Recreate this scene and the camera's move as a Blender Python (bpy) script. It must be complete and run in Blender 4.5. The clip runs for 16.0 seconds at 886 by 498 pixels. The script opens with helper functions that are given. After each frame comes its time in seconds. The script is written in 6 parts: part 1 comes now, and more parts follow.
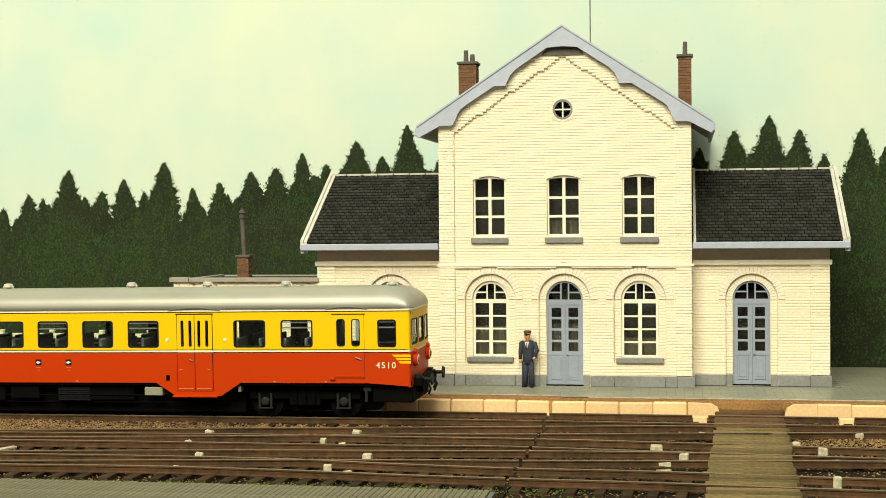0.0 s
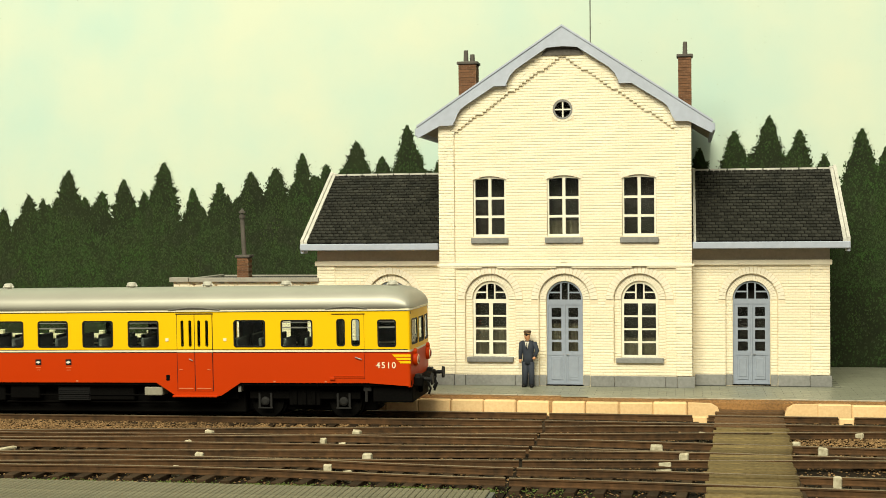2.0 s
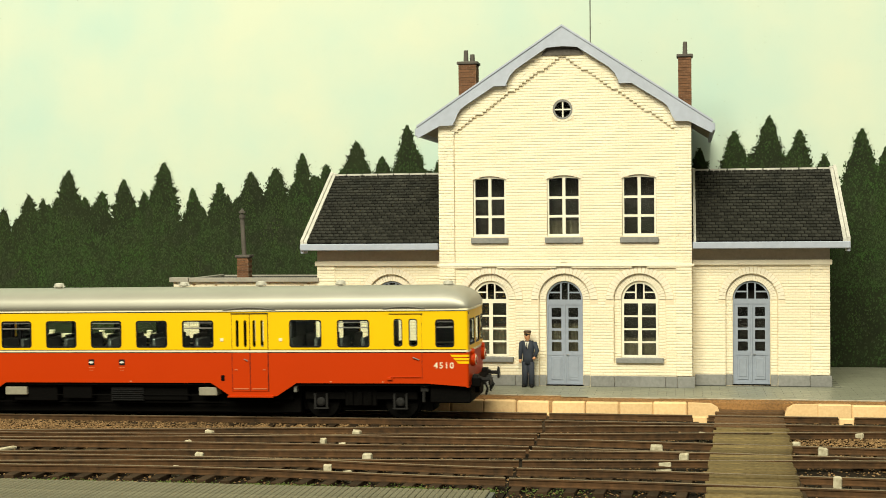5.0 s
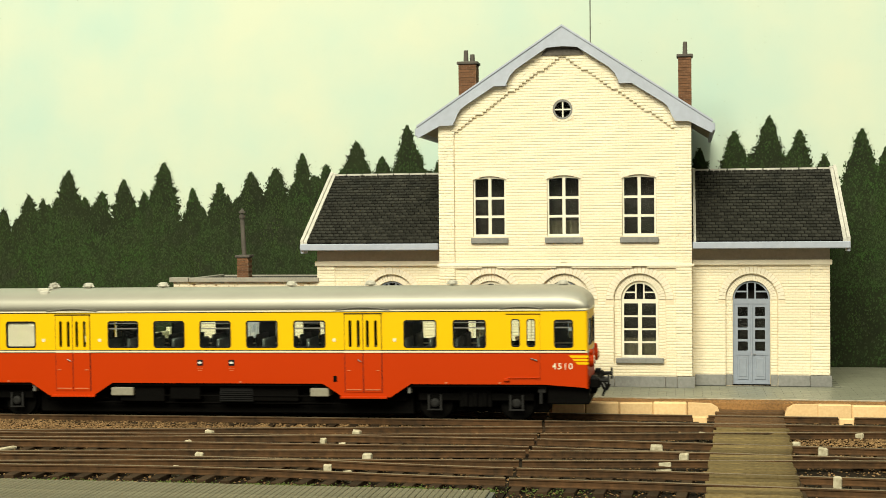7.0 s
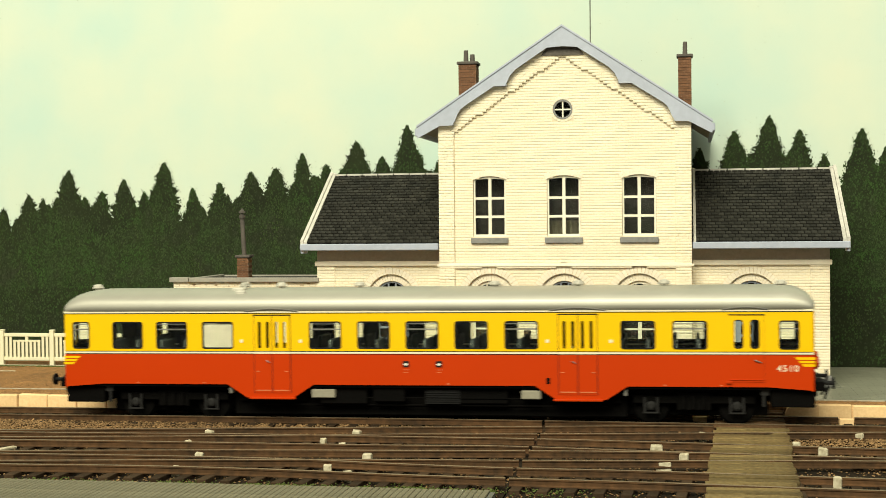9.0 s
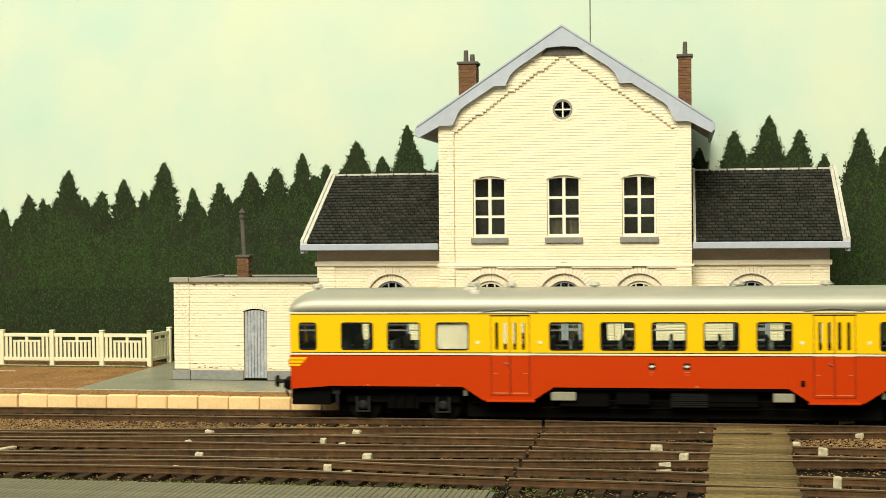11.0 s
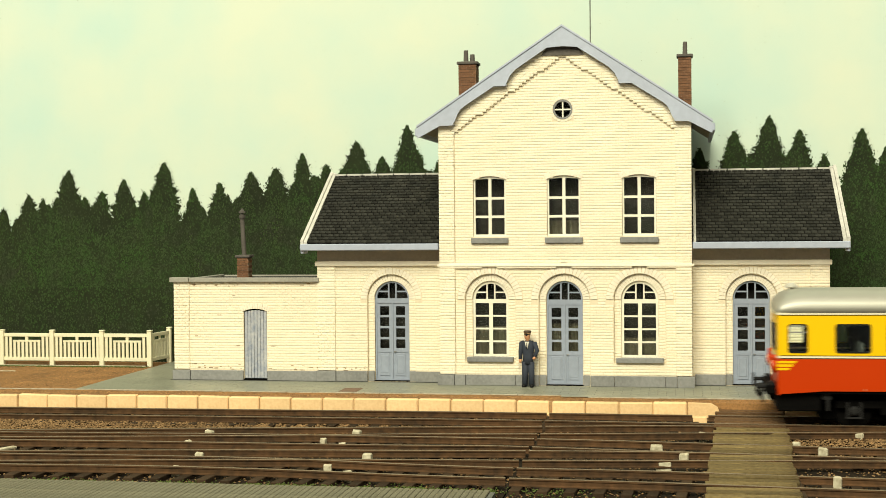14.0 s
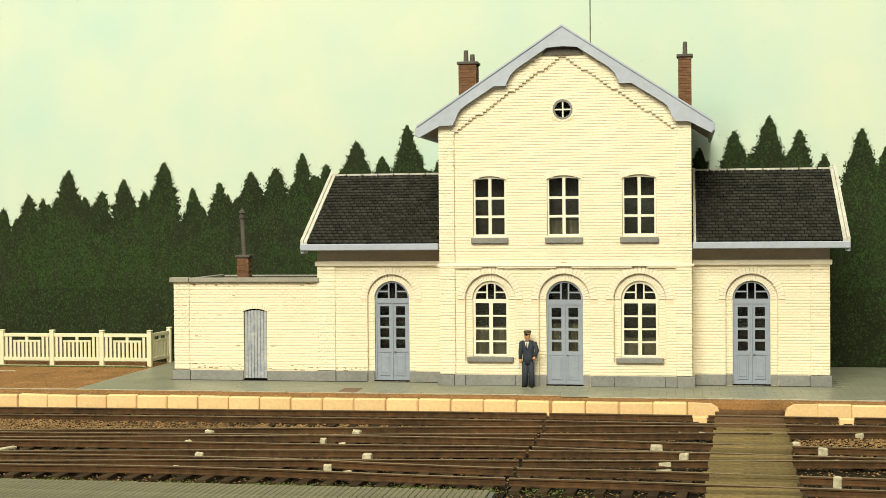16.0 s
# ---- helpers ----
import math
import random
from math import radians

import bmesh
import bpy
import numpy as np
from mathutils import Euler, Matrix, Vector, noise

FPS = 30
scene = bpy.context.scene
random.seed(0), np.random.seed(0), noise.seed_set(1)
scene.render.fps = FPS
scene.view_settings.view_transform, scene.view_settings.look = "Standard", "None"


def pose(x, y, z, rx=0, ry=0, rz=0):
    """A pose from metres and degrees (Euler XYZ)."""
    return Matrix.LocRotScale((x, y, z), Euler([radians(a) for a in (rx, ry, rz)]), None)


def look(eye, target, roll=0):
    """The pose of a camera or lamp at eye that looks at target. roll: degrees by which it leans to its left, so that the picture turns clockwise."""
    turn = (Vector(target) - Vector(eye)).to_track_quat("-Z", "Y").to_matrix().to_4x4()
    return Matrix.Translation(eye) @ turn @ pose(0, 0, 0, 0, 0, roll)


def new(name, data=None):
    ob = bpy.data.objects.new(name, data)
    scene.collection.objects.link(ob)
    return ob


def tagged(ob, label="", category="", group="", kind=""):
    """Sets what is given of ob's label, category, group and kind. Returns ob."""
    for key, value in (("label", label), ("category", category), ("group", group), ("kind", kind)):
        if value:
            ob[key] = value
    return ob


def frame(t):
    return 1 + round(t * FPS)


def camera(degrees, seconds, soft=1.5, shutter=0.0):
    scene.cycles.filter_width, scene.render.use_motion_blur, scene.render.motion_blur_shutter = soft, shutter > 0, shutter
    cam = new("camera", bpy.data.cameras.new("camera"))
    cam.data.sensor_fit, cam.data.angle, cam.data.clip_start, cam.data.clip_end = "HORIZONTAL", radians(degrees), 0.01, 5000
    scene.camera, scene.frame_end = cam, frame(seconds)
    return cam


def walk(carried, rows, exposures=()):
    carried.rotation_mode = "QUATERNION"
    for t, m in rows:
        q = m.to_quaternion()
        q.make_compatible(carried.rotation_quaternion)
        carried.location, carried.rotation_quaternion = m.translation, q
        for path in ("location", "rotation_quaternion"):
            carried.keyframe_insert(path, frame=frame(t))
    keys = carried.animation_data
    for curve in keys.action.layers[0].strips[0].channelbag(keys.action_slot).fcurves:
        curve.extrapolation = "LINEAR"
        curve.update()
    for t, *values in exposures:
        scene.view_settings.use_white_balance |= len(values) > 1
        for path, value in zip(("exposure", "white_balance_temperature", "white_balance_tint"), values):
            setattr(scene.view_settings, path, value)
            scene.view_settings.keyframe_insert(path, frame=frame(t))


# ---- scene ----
MM = 0.001            # a model railway at 1:87: all plans below are written in millimetres

# ---- camera: on a stand, it never moves ----
cam = camera(35.04, 16.0, soft=0.6, shutter=0.8)
EYE = look((0.04228, -0.49876, 0.05905), (-0.04254, -0.00611, 0.04920), -0.487)
walk(cam, [(0.0, EYE), (16.0, EYE)], exposures=[(0.0, 0.0), (16.0, 0.0)])

# ---- light: soft room light, and a wide window in front of the layout ----
world = bpy.data.worlds.new("room_light")
scene.world = world
world.use_nodes = True
bg = world.node_tree.nodes["Background"]
bg.inputs[0].default_value = (0.98, 0.95, 0.74, 1)
bg.inputs[1].default_value = 0.33


def area(name, eye, target, sx, sy, watts, col):
    d = bpy.data.lights.new(name, "AREA")
    d.shape, d.size, d.size_y, d.energy, d.color = "RECTANGLE", sx * MM, sy * MM, watts, col
    ob = new(name, d)
    ob.matrix_world = look([c * MM for c in eye], [c * MM for c in target])
    return ob


area("window_light", (-160, -1120, 900), (-40, 0, 40), 900, 620, 29.0, (0.98, 0.94, 0.72))
# unseen soft fill from overhead, added to the window's light
area("overhead_fill", (0, -250, 1300), (-40, -60, 0), 900, 500, 4.0, (0.98, 0.94, 0.74))


# ---- materials ----
def mat(name, col, rough=0.6, metal=0.0, vary=0.15, fine=1.2, coarse=0.12, bump=0.15, tint=None, island=0.0, spec=0.5, piece=0.0):
    """Two scales of noise (cycles per millimetre) over a base colour, a fine relief, and a shift from piece to piece."""
    m = bpy.data.materials.new(name)
    m.use_nodes = True
    nt = m.node_tree
    N, L = nt.nodes, nt.links
    b = N["Principled BSDF"]
    b.inputs["Roughness"].default_value = rough
    b.inputs["Metallic"].default_value = metal
    b.inputs["Specular IOR Level"].default_value = spec
    tc = N.new("ShaderNodeTexCoord")
    n1, n2 = N.new("ShaderNodeTexNoise"), N.new("ShaderNodeTexNoise")
    n1.inputs["Scale"].default_value, n2.inputs["Scale"].default_value = fine * 1000, coarse * 1000
    n1.inputs["Detail"].default_value, n2.inputs["Detail"].default_value = 4, 5
    for n in (n1, n2):
        L.new(tc.outputs["Object"], n.inputs["Vector"])
    mix = N.new("ShaderNodeMix")
    mix.data_type = "RGBA"
    tint = tint or tuple(c * 0.6 for c in col)
    mix.inputs[6].default_value, mix.inputs[7].default_value = (*col, 1), (*tint, 1)
    add = N.new("ShaderNodeMath")
    add.operation = "ADD"
    L.new(n1.outputs[0], add.inputs[0])
    L.new(n2.outputs[0], add.inputs[1])
    mp = N.new("ShaderNodeMapRange")
    mp.inputs["From Min"].default_value, mp.inputs["From Max"].default_value = 0.75, 1.3
    mp.inputs["To Max"].default_value = min(1.0, vary * 3)
    L.new(add.outputs[0], mp.inputs[0])
    L.new(mp.outputs[0], mix.inputs[0])
    out = mix.outputs[2]
    if island or piece:
        hs = N.new("ShaderNodeHueSaturation")
        src = N.new("ShaderNodeNewGeometry").outputs["Random Per Island"] if island else N.new("ShaderNodeObjectInfo").outputs["Random"]
        r = N.new("ShaderNodeMapRange")
        k = island or piece
        r.inputs["To Min"].default_value, r.inputs["To Max"].default_value = 1 - k, 1 + k
        L.new(src, r.inputs[0])
        L.new(r.outputs[0], hs.inputs["Value"])
        L.new(out, hs.inputs["Color"])
        out = hs.outputs[0]
    L.new(out, b.inputs["Base Color"])
    if bump:
        bp = N.new("ShaderNodeBump")
        bp.inputs["Strength"].default_value, bp.inputs["Distance"].default_value = bump, 0.0003
        L.new(n1.outputs[0], bp.inputs["Height"])
        L.new(bp.outputs[0], b.inputs["Normal"])
    return m


def glass(name, col=(0.9, 0.95, 0.9), rough=0.02):
    m = bpy.data.materials.new(name)
    m.use_nodes = True
    b = m.node_tree.nodes["Principled BSDF"]
    b.inputs["Base Color"].default_value = (*col, 1)
    b.inputs["Transmission Weight"].default_value = 1.0
    b.inputs["Roughness"].default_value = rough
    b.inputs["IOR"].default_value = 1.25
    return m


M_BRICK = mat("whitewashed_brick", (0.88, 0.82, 0.66), 0.8, vary=0.13, fine=1.5, coarse=0.05, bump=0.25, tint=(0.74, 0.61, 0.43), island=0.03, spec=0.2)
# darker and warmer than the bricks: joint shade put into the mortar's colour
M_WALL = mat("whitewashed_shaded_mortar", (0.79, 0.70, 0.52), 0.85, vary=0.12, tint=(0.62, 0.50, 0.34), spec=0.1)
M_VOUS = mat("whitewashed_arch_brick", (0.86, 0.80, 0.66), 0.8, vary=0.10, tint=(0.70, 0.58, 0.42), piece=0.04, spec=0.2)
M_PLINTH = mat("grey_stone", (0.27, 0.27, 0.26), 0.75, vary=0.25, fine=1.0, coarse=0.08, piece=0.07, spec=0.3)
M_SLATE = mat("dark_slate", (0.017, 0.0175, 0.0155), 0.75, vary=0.33, tint=(0.043, 0.041, 0.033), island=0.35, spec=0.1)
M_SLATEP = mat("dark_slate_piece", (0.017, 0.0175, 0.0155), 0.75, vary=0.33, tint=(0.043, 0.041, 0.033), piece=0.35, spec=0.1)
# near-black; under slates it gives the shadow lines between rows by colour
M_ROOFBASE = mat("near_black_base", (0.004, 0.004, 0.004), 0.95, spec=0.05)
M_FASCIA = mat("blue_grey_paint", (0.42, 0.46, 0.56), 0.5, vary=0.12, fine=0.5, coarse=0.05, bump=0.05)
M_SOFFIT = mat("soffit_grey", (0.46, 0.40, 0.32), 0.8, vary=0.15)
M_DOOR = mat("blue_grey_door_paint", (0.30, 0.34, 0.42), 0.5, vary=0.12, fine=0.6, bump=0.05)
M_OLDDOOR = mat("worn_blue_door", (0.26, 0.29, 0.36), 0.7, vary=0.3, fine=0.9, coarse=0.3, tint=(0.5, 0.5, 0.5), bump=0.3)
M_CREAM = mat("cream_paint", (0.84, 0.80, 0.66), 0.5, vary=0.08, bump=0.03)
M_GLASS = glass("window_glass")
M_LEAD = mat("pale_lead", (0.62, 0.60, 0.54), 0.6, vary=0.25, fine=0.7, coarse=0.1)
M_RBRICK = mat("red_brick", (0.21, 0.105, 0.053), 0.85, vary=0.25, fine=1.4, coarse=0.2, tint=(0.11, 0.055, 0.035), piece=0.2, island=0.22, spec=0.2)
M_RMORT = mat("brick_mortar", (0.34, 0.24, 0.16), 0.9, vary=0.2)
M_CONC = mat("weathered_concrete", (0.115, 0.10, 0.085), 0.8, vary=0.3, coarse=0.2)
M_COPING = mat("coping_concrete", (0.36, 0.34, 0.29), 0.8, vary=0.25, coarse=0.1)
# near-black stands in for the shade of unlit rooms
M_ROOMSHADE = mat("interior_shade", (0.014, 0.011, 0.008), 0.9, vary=0.2)
M_CURTAIN = mat("dull_curtain", (0.075, 0.064, 0.040), 0.9, vary=0.2)
M_SKY = mat("painted_sky", (0.645, 0.705, 0.57), 0.9, vary=0.33, fine=0.025, coarse=0.007, bump=0.0, tint=(0.49, 0.67, 0.61), spec=0.1)
M_PAVE = mat("grey_green_paving", (0.27, 0.275, 0.21), 0.38, vary=0.25, fine=0.8, coarse=0.06, bump=0.2, piece=0.08, spec=0.4)
M_PAVEBED = mat("paving_joint", (0.12, 0.125, 0.105), 0.8, vary=0.2)
M_GRAVEL = mat("brown_gravel", (0.38, 0.20, 0.075), 0.9, vary=0.3, fine=1.6, coarse=0.07, bump=0.8, tint=(0.13, 0.075, 0.035), spec=0.15)
M_GRAIN = mat("brown_grains", (0.42, 0.225, 0.09), 0.9, vary=0.25, tint=(0.11, 0.07, 0.04), island=0.4, spec=0.15)
M_KERB = mat("pale_kerb_stone", (0.88, 0.62, 0.33), 0.8, vary=0.2, fine=1.2, coarse=0.12, tint=(0.68, 0.42, 0.20), piece=0.07, bump=0.35, spec=0.2)
M_KERBJ = mat("kerb_joint", (0.50, 0.32, 0.15), 0.9, vary=0.3, tint=(0.25, 0.15, 0.07), spec=0.1)
# far darker than its stones: shade between sleepers is put into this brown
M_BALLAST = mat("shaded_rusty_ballast", (0.022, 0.015, 0.009), 0.95, vary=0.3, fine=1.3, coarse=0.05, bump=0.9, tint=(0.012, 0.009, 0.006), spec=0.1)
M_STONES = mat("ballast_stones", (0.27, 0.165, 0.075), 0.9, vary=0.3, tint=(0.09, 0.054, 0.026), island=0.42, spec=0.15)
M_SLEEPER = mat("tarred_sleeper", (0.058, 0.036, 0.020), 0.85, vary=0.33, fine=0.9, coarse=0.06, tint=(0.032, 0.021, 0.012), piece=0.3, bump=0.5, spec=0.1)
M_RAIL = mat("rusty_rail", (0.102, 0.051, 0.021), 0.75, vary=0.33, fine=0.5, coarse=0.03, tint=(0.030, 0.018, 0.009), bump=0.3, spec=0.2)
M_RAILTOP = mat("worn_rail_head", (0.21, 0.16, 0.095), 0.5, 0.3, vary=0.33, fine=0.3, coarse=0.012, bump=0.05, tint=(0.09, 0.065, 0.038))
M_PLANKB = mat("brown_plank", (0.17, 0.095, 0.045), 0.85, vary=0.33, fine=0.9, coarse=0.15, tint=(0.075, 0.042, 0.020), piece=0.25, bump=0.5, spec=0.15)
M_PLANK = mat("weathered_plank", (0.19, 0.140, 0.058), 0.85, vary=0.3, fine=0.9, coarse=0.15, tint=(0.085, 0.060, 0.026), piece=0.3, bump=0.5, spec=0.15)
M_DECK = mat("grey_green_deck", (0.19, 0.175, 0.115), 0.85, vary=0.25, fine=0.6, coarse=0.05, tint=(0.09, 0.088, 0.058), piece=0.06, bump=0.3, spec=0.2)
M_MOSS = mat("moss", (0.085, 0.115, 0.028), 0.95, vary=0.3, tint=(0.060, 0.075, 0.024), island=0.28, spec=0.1)
M_BLOCK = mat("white_block", (0.62, 0.57, 0.42), 0.8, vary=0.33, fine=0.9, coarse=0.3, tint=(0.30, 0.26, 0.17), bump=0.5, spec=0.2)
M_FENCE = mat("white_fence_paint", (0.82, 0.78, 0.56), 0.6, vary=0.12, bump=0.1)
M_YELLOW = mat("yellow_lacquer", (0.86, 0.51, 0.0), 0.42, spec=0.2, vary=0.03, fine=0.1, coarse=0.02, bump=0.0, tint=(0.78, 0.48, 0.0))
M_RED = mat("orange_red_lacquer", (0.50, 0.038, 0.0), 0.42, spec=0.15, vary=0.05, fine=0.1, coarse=0.02, bump=0.0, tint=(0.42, 0.028, 0.0))
M_BAND = mat("cream_line", (0.80, 0.74, 0.52), 0.45, vary=0.03, bump=0.0)
M_BLACK = mat("black_plastic", (0.006, 0.006, 0.006), 0.6, vary=0.2, bump=0.1, spec=0.25)
M_UNDER = mat("underframe_black", (0.0030, 0.0027, 0.0024), 0.8, vary=0.3, bump=0.3, spec=0.06)
M_ROOF = mat("aluminium_paint", (0.40, 0.39, 0.33), 0.45, 0.35, vary=0.08, fine=0.08, coarse=0.02, bump=0.0)
M_VENT = mat("roof_vent_grey", (0.58, 0.56, 0.48), 0.5, 0.1, vary=0.25)
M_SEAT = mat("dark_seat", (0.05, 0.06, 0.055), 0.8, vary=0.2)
M_BLIND = mat("pale_blind", (0.35, 0.31, 0.235), 0.7, vary=0.08)
M_DRIP = mat("dull_grey_strip", (0.17, 0.165, 0.145), 0.55, 0.2, vary=0.2)
M_STENCIL = mat("faded_stencil", (0.60, 0.19, 0.07), 0.5, vary=0.2, bump=0.0)
M_AXLE = mat("oily_iron", (0.0055, 0.005, 0.0045), 0.8, 0.0, vary=0.3, bump=0.3)
M_STEEL = mat("bare_steel", (0.35, 0.34, 0.32), 0.4, 0.8, vary=0.2)
M_GREYBOX = mat("grey_box", (0.30, 0.28, 0.21), 0.6, vary=0.2)
M_LAMP = mat("lamp_red_glass", (0.30, 0.05, 0.03), 0.2, vary=0.05, bump=0.0)
M_LENS = mat("lamp_lens", (0.75, 0.70, 0.62), 0.2, vary=0.05, bump=0.0)
M_NAVY = mat("navy_cloth", (0.028, 0.036, 0.055), 0.8, vary=0.25, fine=0.9)
M_TRIM = mat("figure_face_paint", (0.62, 0.31, 0.15), 0.6, vary=0.15)
M_CAP = mat("figure_cap_paint", (0.07, 0.042, 0.022), 0.6, vary=0.2)
M_BRAID = mat("figure_cap_band", (0.42, 0.24, 0.09), 0.5, vary=0.2)
M_SHIRT = mat("figure_shirt_paint", (0.75, 0.72, 0.62), 0.6, vary=0.1)
M_BOARD = mat("plywood", (0.35, 0.24, 0.13), 0.7, vary=0.2, fine=0.2, coarse=0.03)


# ---- mesh helpers ----
def finish(name, bm, material, parent=None, smooth=False):
    me = bpy.data.meshes.new(name)
    bm.transform(Matrix.Scale(MM, 4))
    bmesh.ops.recalc_face_normals(bm, faces=bm.faces)
    bm.to_mesh(me)
    bm.free()
    for m in material if isinstance(material, (list, tuple)) else [material]:
        me.materials.append(m)
    if smooth:
        me.shade_smooth()
    ob = new(name, me)
    ob.parent = parent
    return ob


def part(name, bm, material, parent, label="", smooth=False):
    ob = finish(name, bm, material, parent, smooth)
    return tagged(ob, label) if label else ob


def piece(name, mesh, parent, x, y, z, rot=None):
    ob = new(name, mesh)
    ob.parent = parent
    ob.location = (x * MM, y * MM, z * MM)
    if rot:
        ob.rotation_euler = rot
    return ob


def thing(name, x, y, z, label, category, group=""):
    ob = new(name)
    ob.empty_display_size = 0.005
    ob.location = (x * MM, y * MM, z * MM)
    return tagged(ob, label, category, group)


def box(bm, x0, x1, y0, y1, z0, z1, bev=0.0, mi=0):
    vs = [bm.verts.new(c) for c in ((x0, y0, z0), (x1, y0, z0), (x1, y1, z0), (x0, y1, z0), (x0, y0, z1), (x1, y0, z1), (x1, y1, z1), (x0, y1, z1))]
    fs = [bm.faces.new([vs[i] for i in q]) for q in ((3, 2, 1, 0), (4, 5, 6, 7), (0, 1, 5, 4), (1, 2, 6, 5), (2, 3, 7, 6), (3, 0, 4, 7))]
    for f in fs:
        f.material_index = mi
    if bev:
        es = list({e for f in fs for e in f.edges})
        r = bmesh.ops.bevel(bm, geom=es, offset=bev, segments=1, affect="EDGES")
        for f in r["faces"]:
            f.material_index = mi
    return vs


def boxmesh(name, sx, sy, sz, material, bev=0.0):
    """A shared mesh for alike pieces, centred in x and y, standing on z = 0."""
    bm = bmesh.new()
    box(bm, -sx / 2, sx / 2, -sy / 2, sy / 2, 0, sz, bev)
    me = bpy.data.meshes.new(name)
    bm.transform(Matrix.Scale(MM, 4))
    bmesh.ops.recalc_face_normals(bm, faces=bm.faces)
    bm.to_mesh(me)
    bm.free()
    me.materials.append(material)
    return me


def slab(bm, outer, holes=(), y0=0.0, y1=1.0, mi=0, front=None, back=None):
    """A plate in the x-z plane with any outline and holes, from depth y0 to y1."""
    for y in (y0, y1):
        es = []
        for loop in (outer, *holes):
            vs = [bm.verts.new((x, y, z)) for x, z in loop]
            es += [bm.edges.new((vs[i], vs[(i + 1) % len(vs)])) for i in range(len(vs))]
        r = bmesh.ops.triangle_fill(bm, use_beauty=True, use_dissolve=False, edges=es)
        for g in r["geom"]:
            if isinstance(g, bmesh.types.BMFace):
                side = front if y == y0 else back
                g.material_index = mi if side is None else side
    for loop in (outer, *holes):
        for i in range(len(loop)):
            a, b = loop[i], loop[(i + 1) % len(loop)]
            f = bm.faces.new([bm.verts.new(c) for c in ((a[0], y0, a[1]), (b[0], y0, b[1]), (b[0], y1, b[1]), (a[0], y1, a[1]))])
            f.material_index = mi


def rect(x0, x1, z0, z1):
    return [(x0, z0), (x1, z0), (x1, z1), (x0, z1)]


def rrect(x0, x1, z0, z1, r, n=4):
    out = []
    for cx, cz, a in ((x1 - r, z0 + r, -90), (x1 - r, z1 - r, 0), (x0 + r, z1 - r, 90), (x0 + r, z0 + r, 180)):
        for k in range(n + 1):
            t = radians(a + 90 * k / n)
            out.append((cx + r * math.cos(t), cz + r * math.sin(t)))
    return out


def arch(cx, hw, z0, spring, rise=None, n=20):
    """An opening with an arched head, round (rise = None) or flatter."""
    rise = hw if rise is None else rise
    R = (hw * hw + rise * rise) / (2 * rise)
    zc = spring + rise - R
    a0 = math.atan2(spring - zc, hw)
    pts = [(cx - hw, z0), (cx + hw, z0)]
    for k in range(n + 1):
        t = a0 + (math.pi - 2 * a0) * k / n
        pts.append((cx + R * math.cos(t), zc + R * math.sin(t)))
    return pts


def tube(bm, pts, r, n=8, mi=0):
    """A round bar along a line of points."""
    rings = []
    for i, p in enumerate(pts):
        d = (Vector(pts[min(i + 1, len(pts) - 1)]) - Vector(pts[max(i - 1, 0)])).normalized()
        u = d.orthogonal().normalized()
        w = d.cross(u)
        rr = r[i] if isinstance(r, (list, tuple)) else r
        rings.append([bm.verts.new(Vector(p) + (u * math.cos(t) + w * math.sin(t)) * rr) for t in [2 * math.pi * k / n for k in range(n)]])
    for a, b in zip(rings, rings[1:]):
        for k in range(n):
            bm.faces.new((a[k], a[(k + 1) % n], b[(k + 1) % n], b[k])).material_index = mi
    for ring in (rings[0], rings[-1]):
        bm.faces.new(ring).material_index = mi


class Soup:
    """Many small solids in one mesh, quickly."""

    def __init__(self):
        self.v, self.f = [], []

    def brick(self, x0, x1, z0, z1, y, depth, b=0.12, a=None):
        """A brick's face towards -y, with bevelled edges, set into a wall."""
        i = len(self.v)
        a = b if a is None else a
        self.v += [(x0 + a, y, z0 + b), (x1 - a, y, z0 + b), (x1 - a, y, z1 - b), (x0 + a, y, z1 - b),
                   (x0, y + depth, z0), (x1, y + depth, z0), (x1, y + depth, z1), (x0, y + depth, z1)]
        self.f += [(i, i + 1, i + 2, i + 3)] + [(i + 4 + k, i + 4 + (k + 1) % 4, i + (k + 1) % 4, i + k) for k in range(4)]

    def solid(self, corners):
        i = len(self.v)
        self.v += corners
        self.f += [tuple(i + k for k in q) for q in ((3, 2, 1, 0), (4, 5, 6, 7), (0, 1, 5, 4), (1, 2, 6, 5), (2, 3, 7, 6), (3, 0, 4, 7))]

    def stone(self, x, y, z, r, rng):
        i = len(self.v)
        a = rng.random() * 6.28
        for k in range(4):
            q = r * rng.uniform(0.7, 1.25)
            self.v.append((x + q * math.cos(a + k * 1.57), y + q * math.sin(a + k * 1.57), z + r * rng.uniform(-0.1, 0.25)))
        self.v += [(x + r * rng.uniform(-0.4, 0.4), y + r * rng.uniform(-0.4, 0.4), z + r * rng.uniform(0.5, 1.0)), (x, y, z - r * 0.6)]
        for k in range(4):
            self.f += [(i + k, i + (k + 1) % 4, i + 4), (i + (k + 1) % 4, i + k, i + 5)]

    def done(self, name, material, parent=None):
        me = bpy.data.meshes.new(name)
        me.from_pydata([tuple(c * MM for c in p) for p in self.v], [], self.f)
        me.materials.append(material)
        ob = new(name, me)
        ob.parent = parent
        return ob


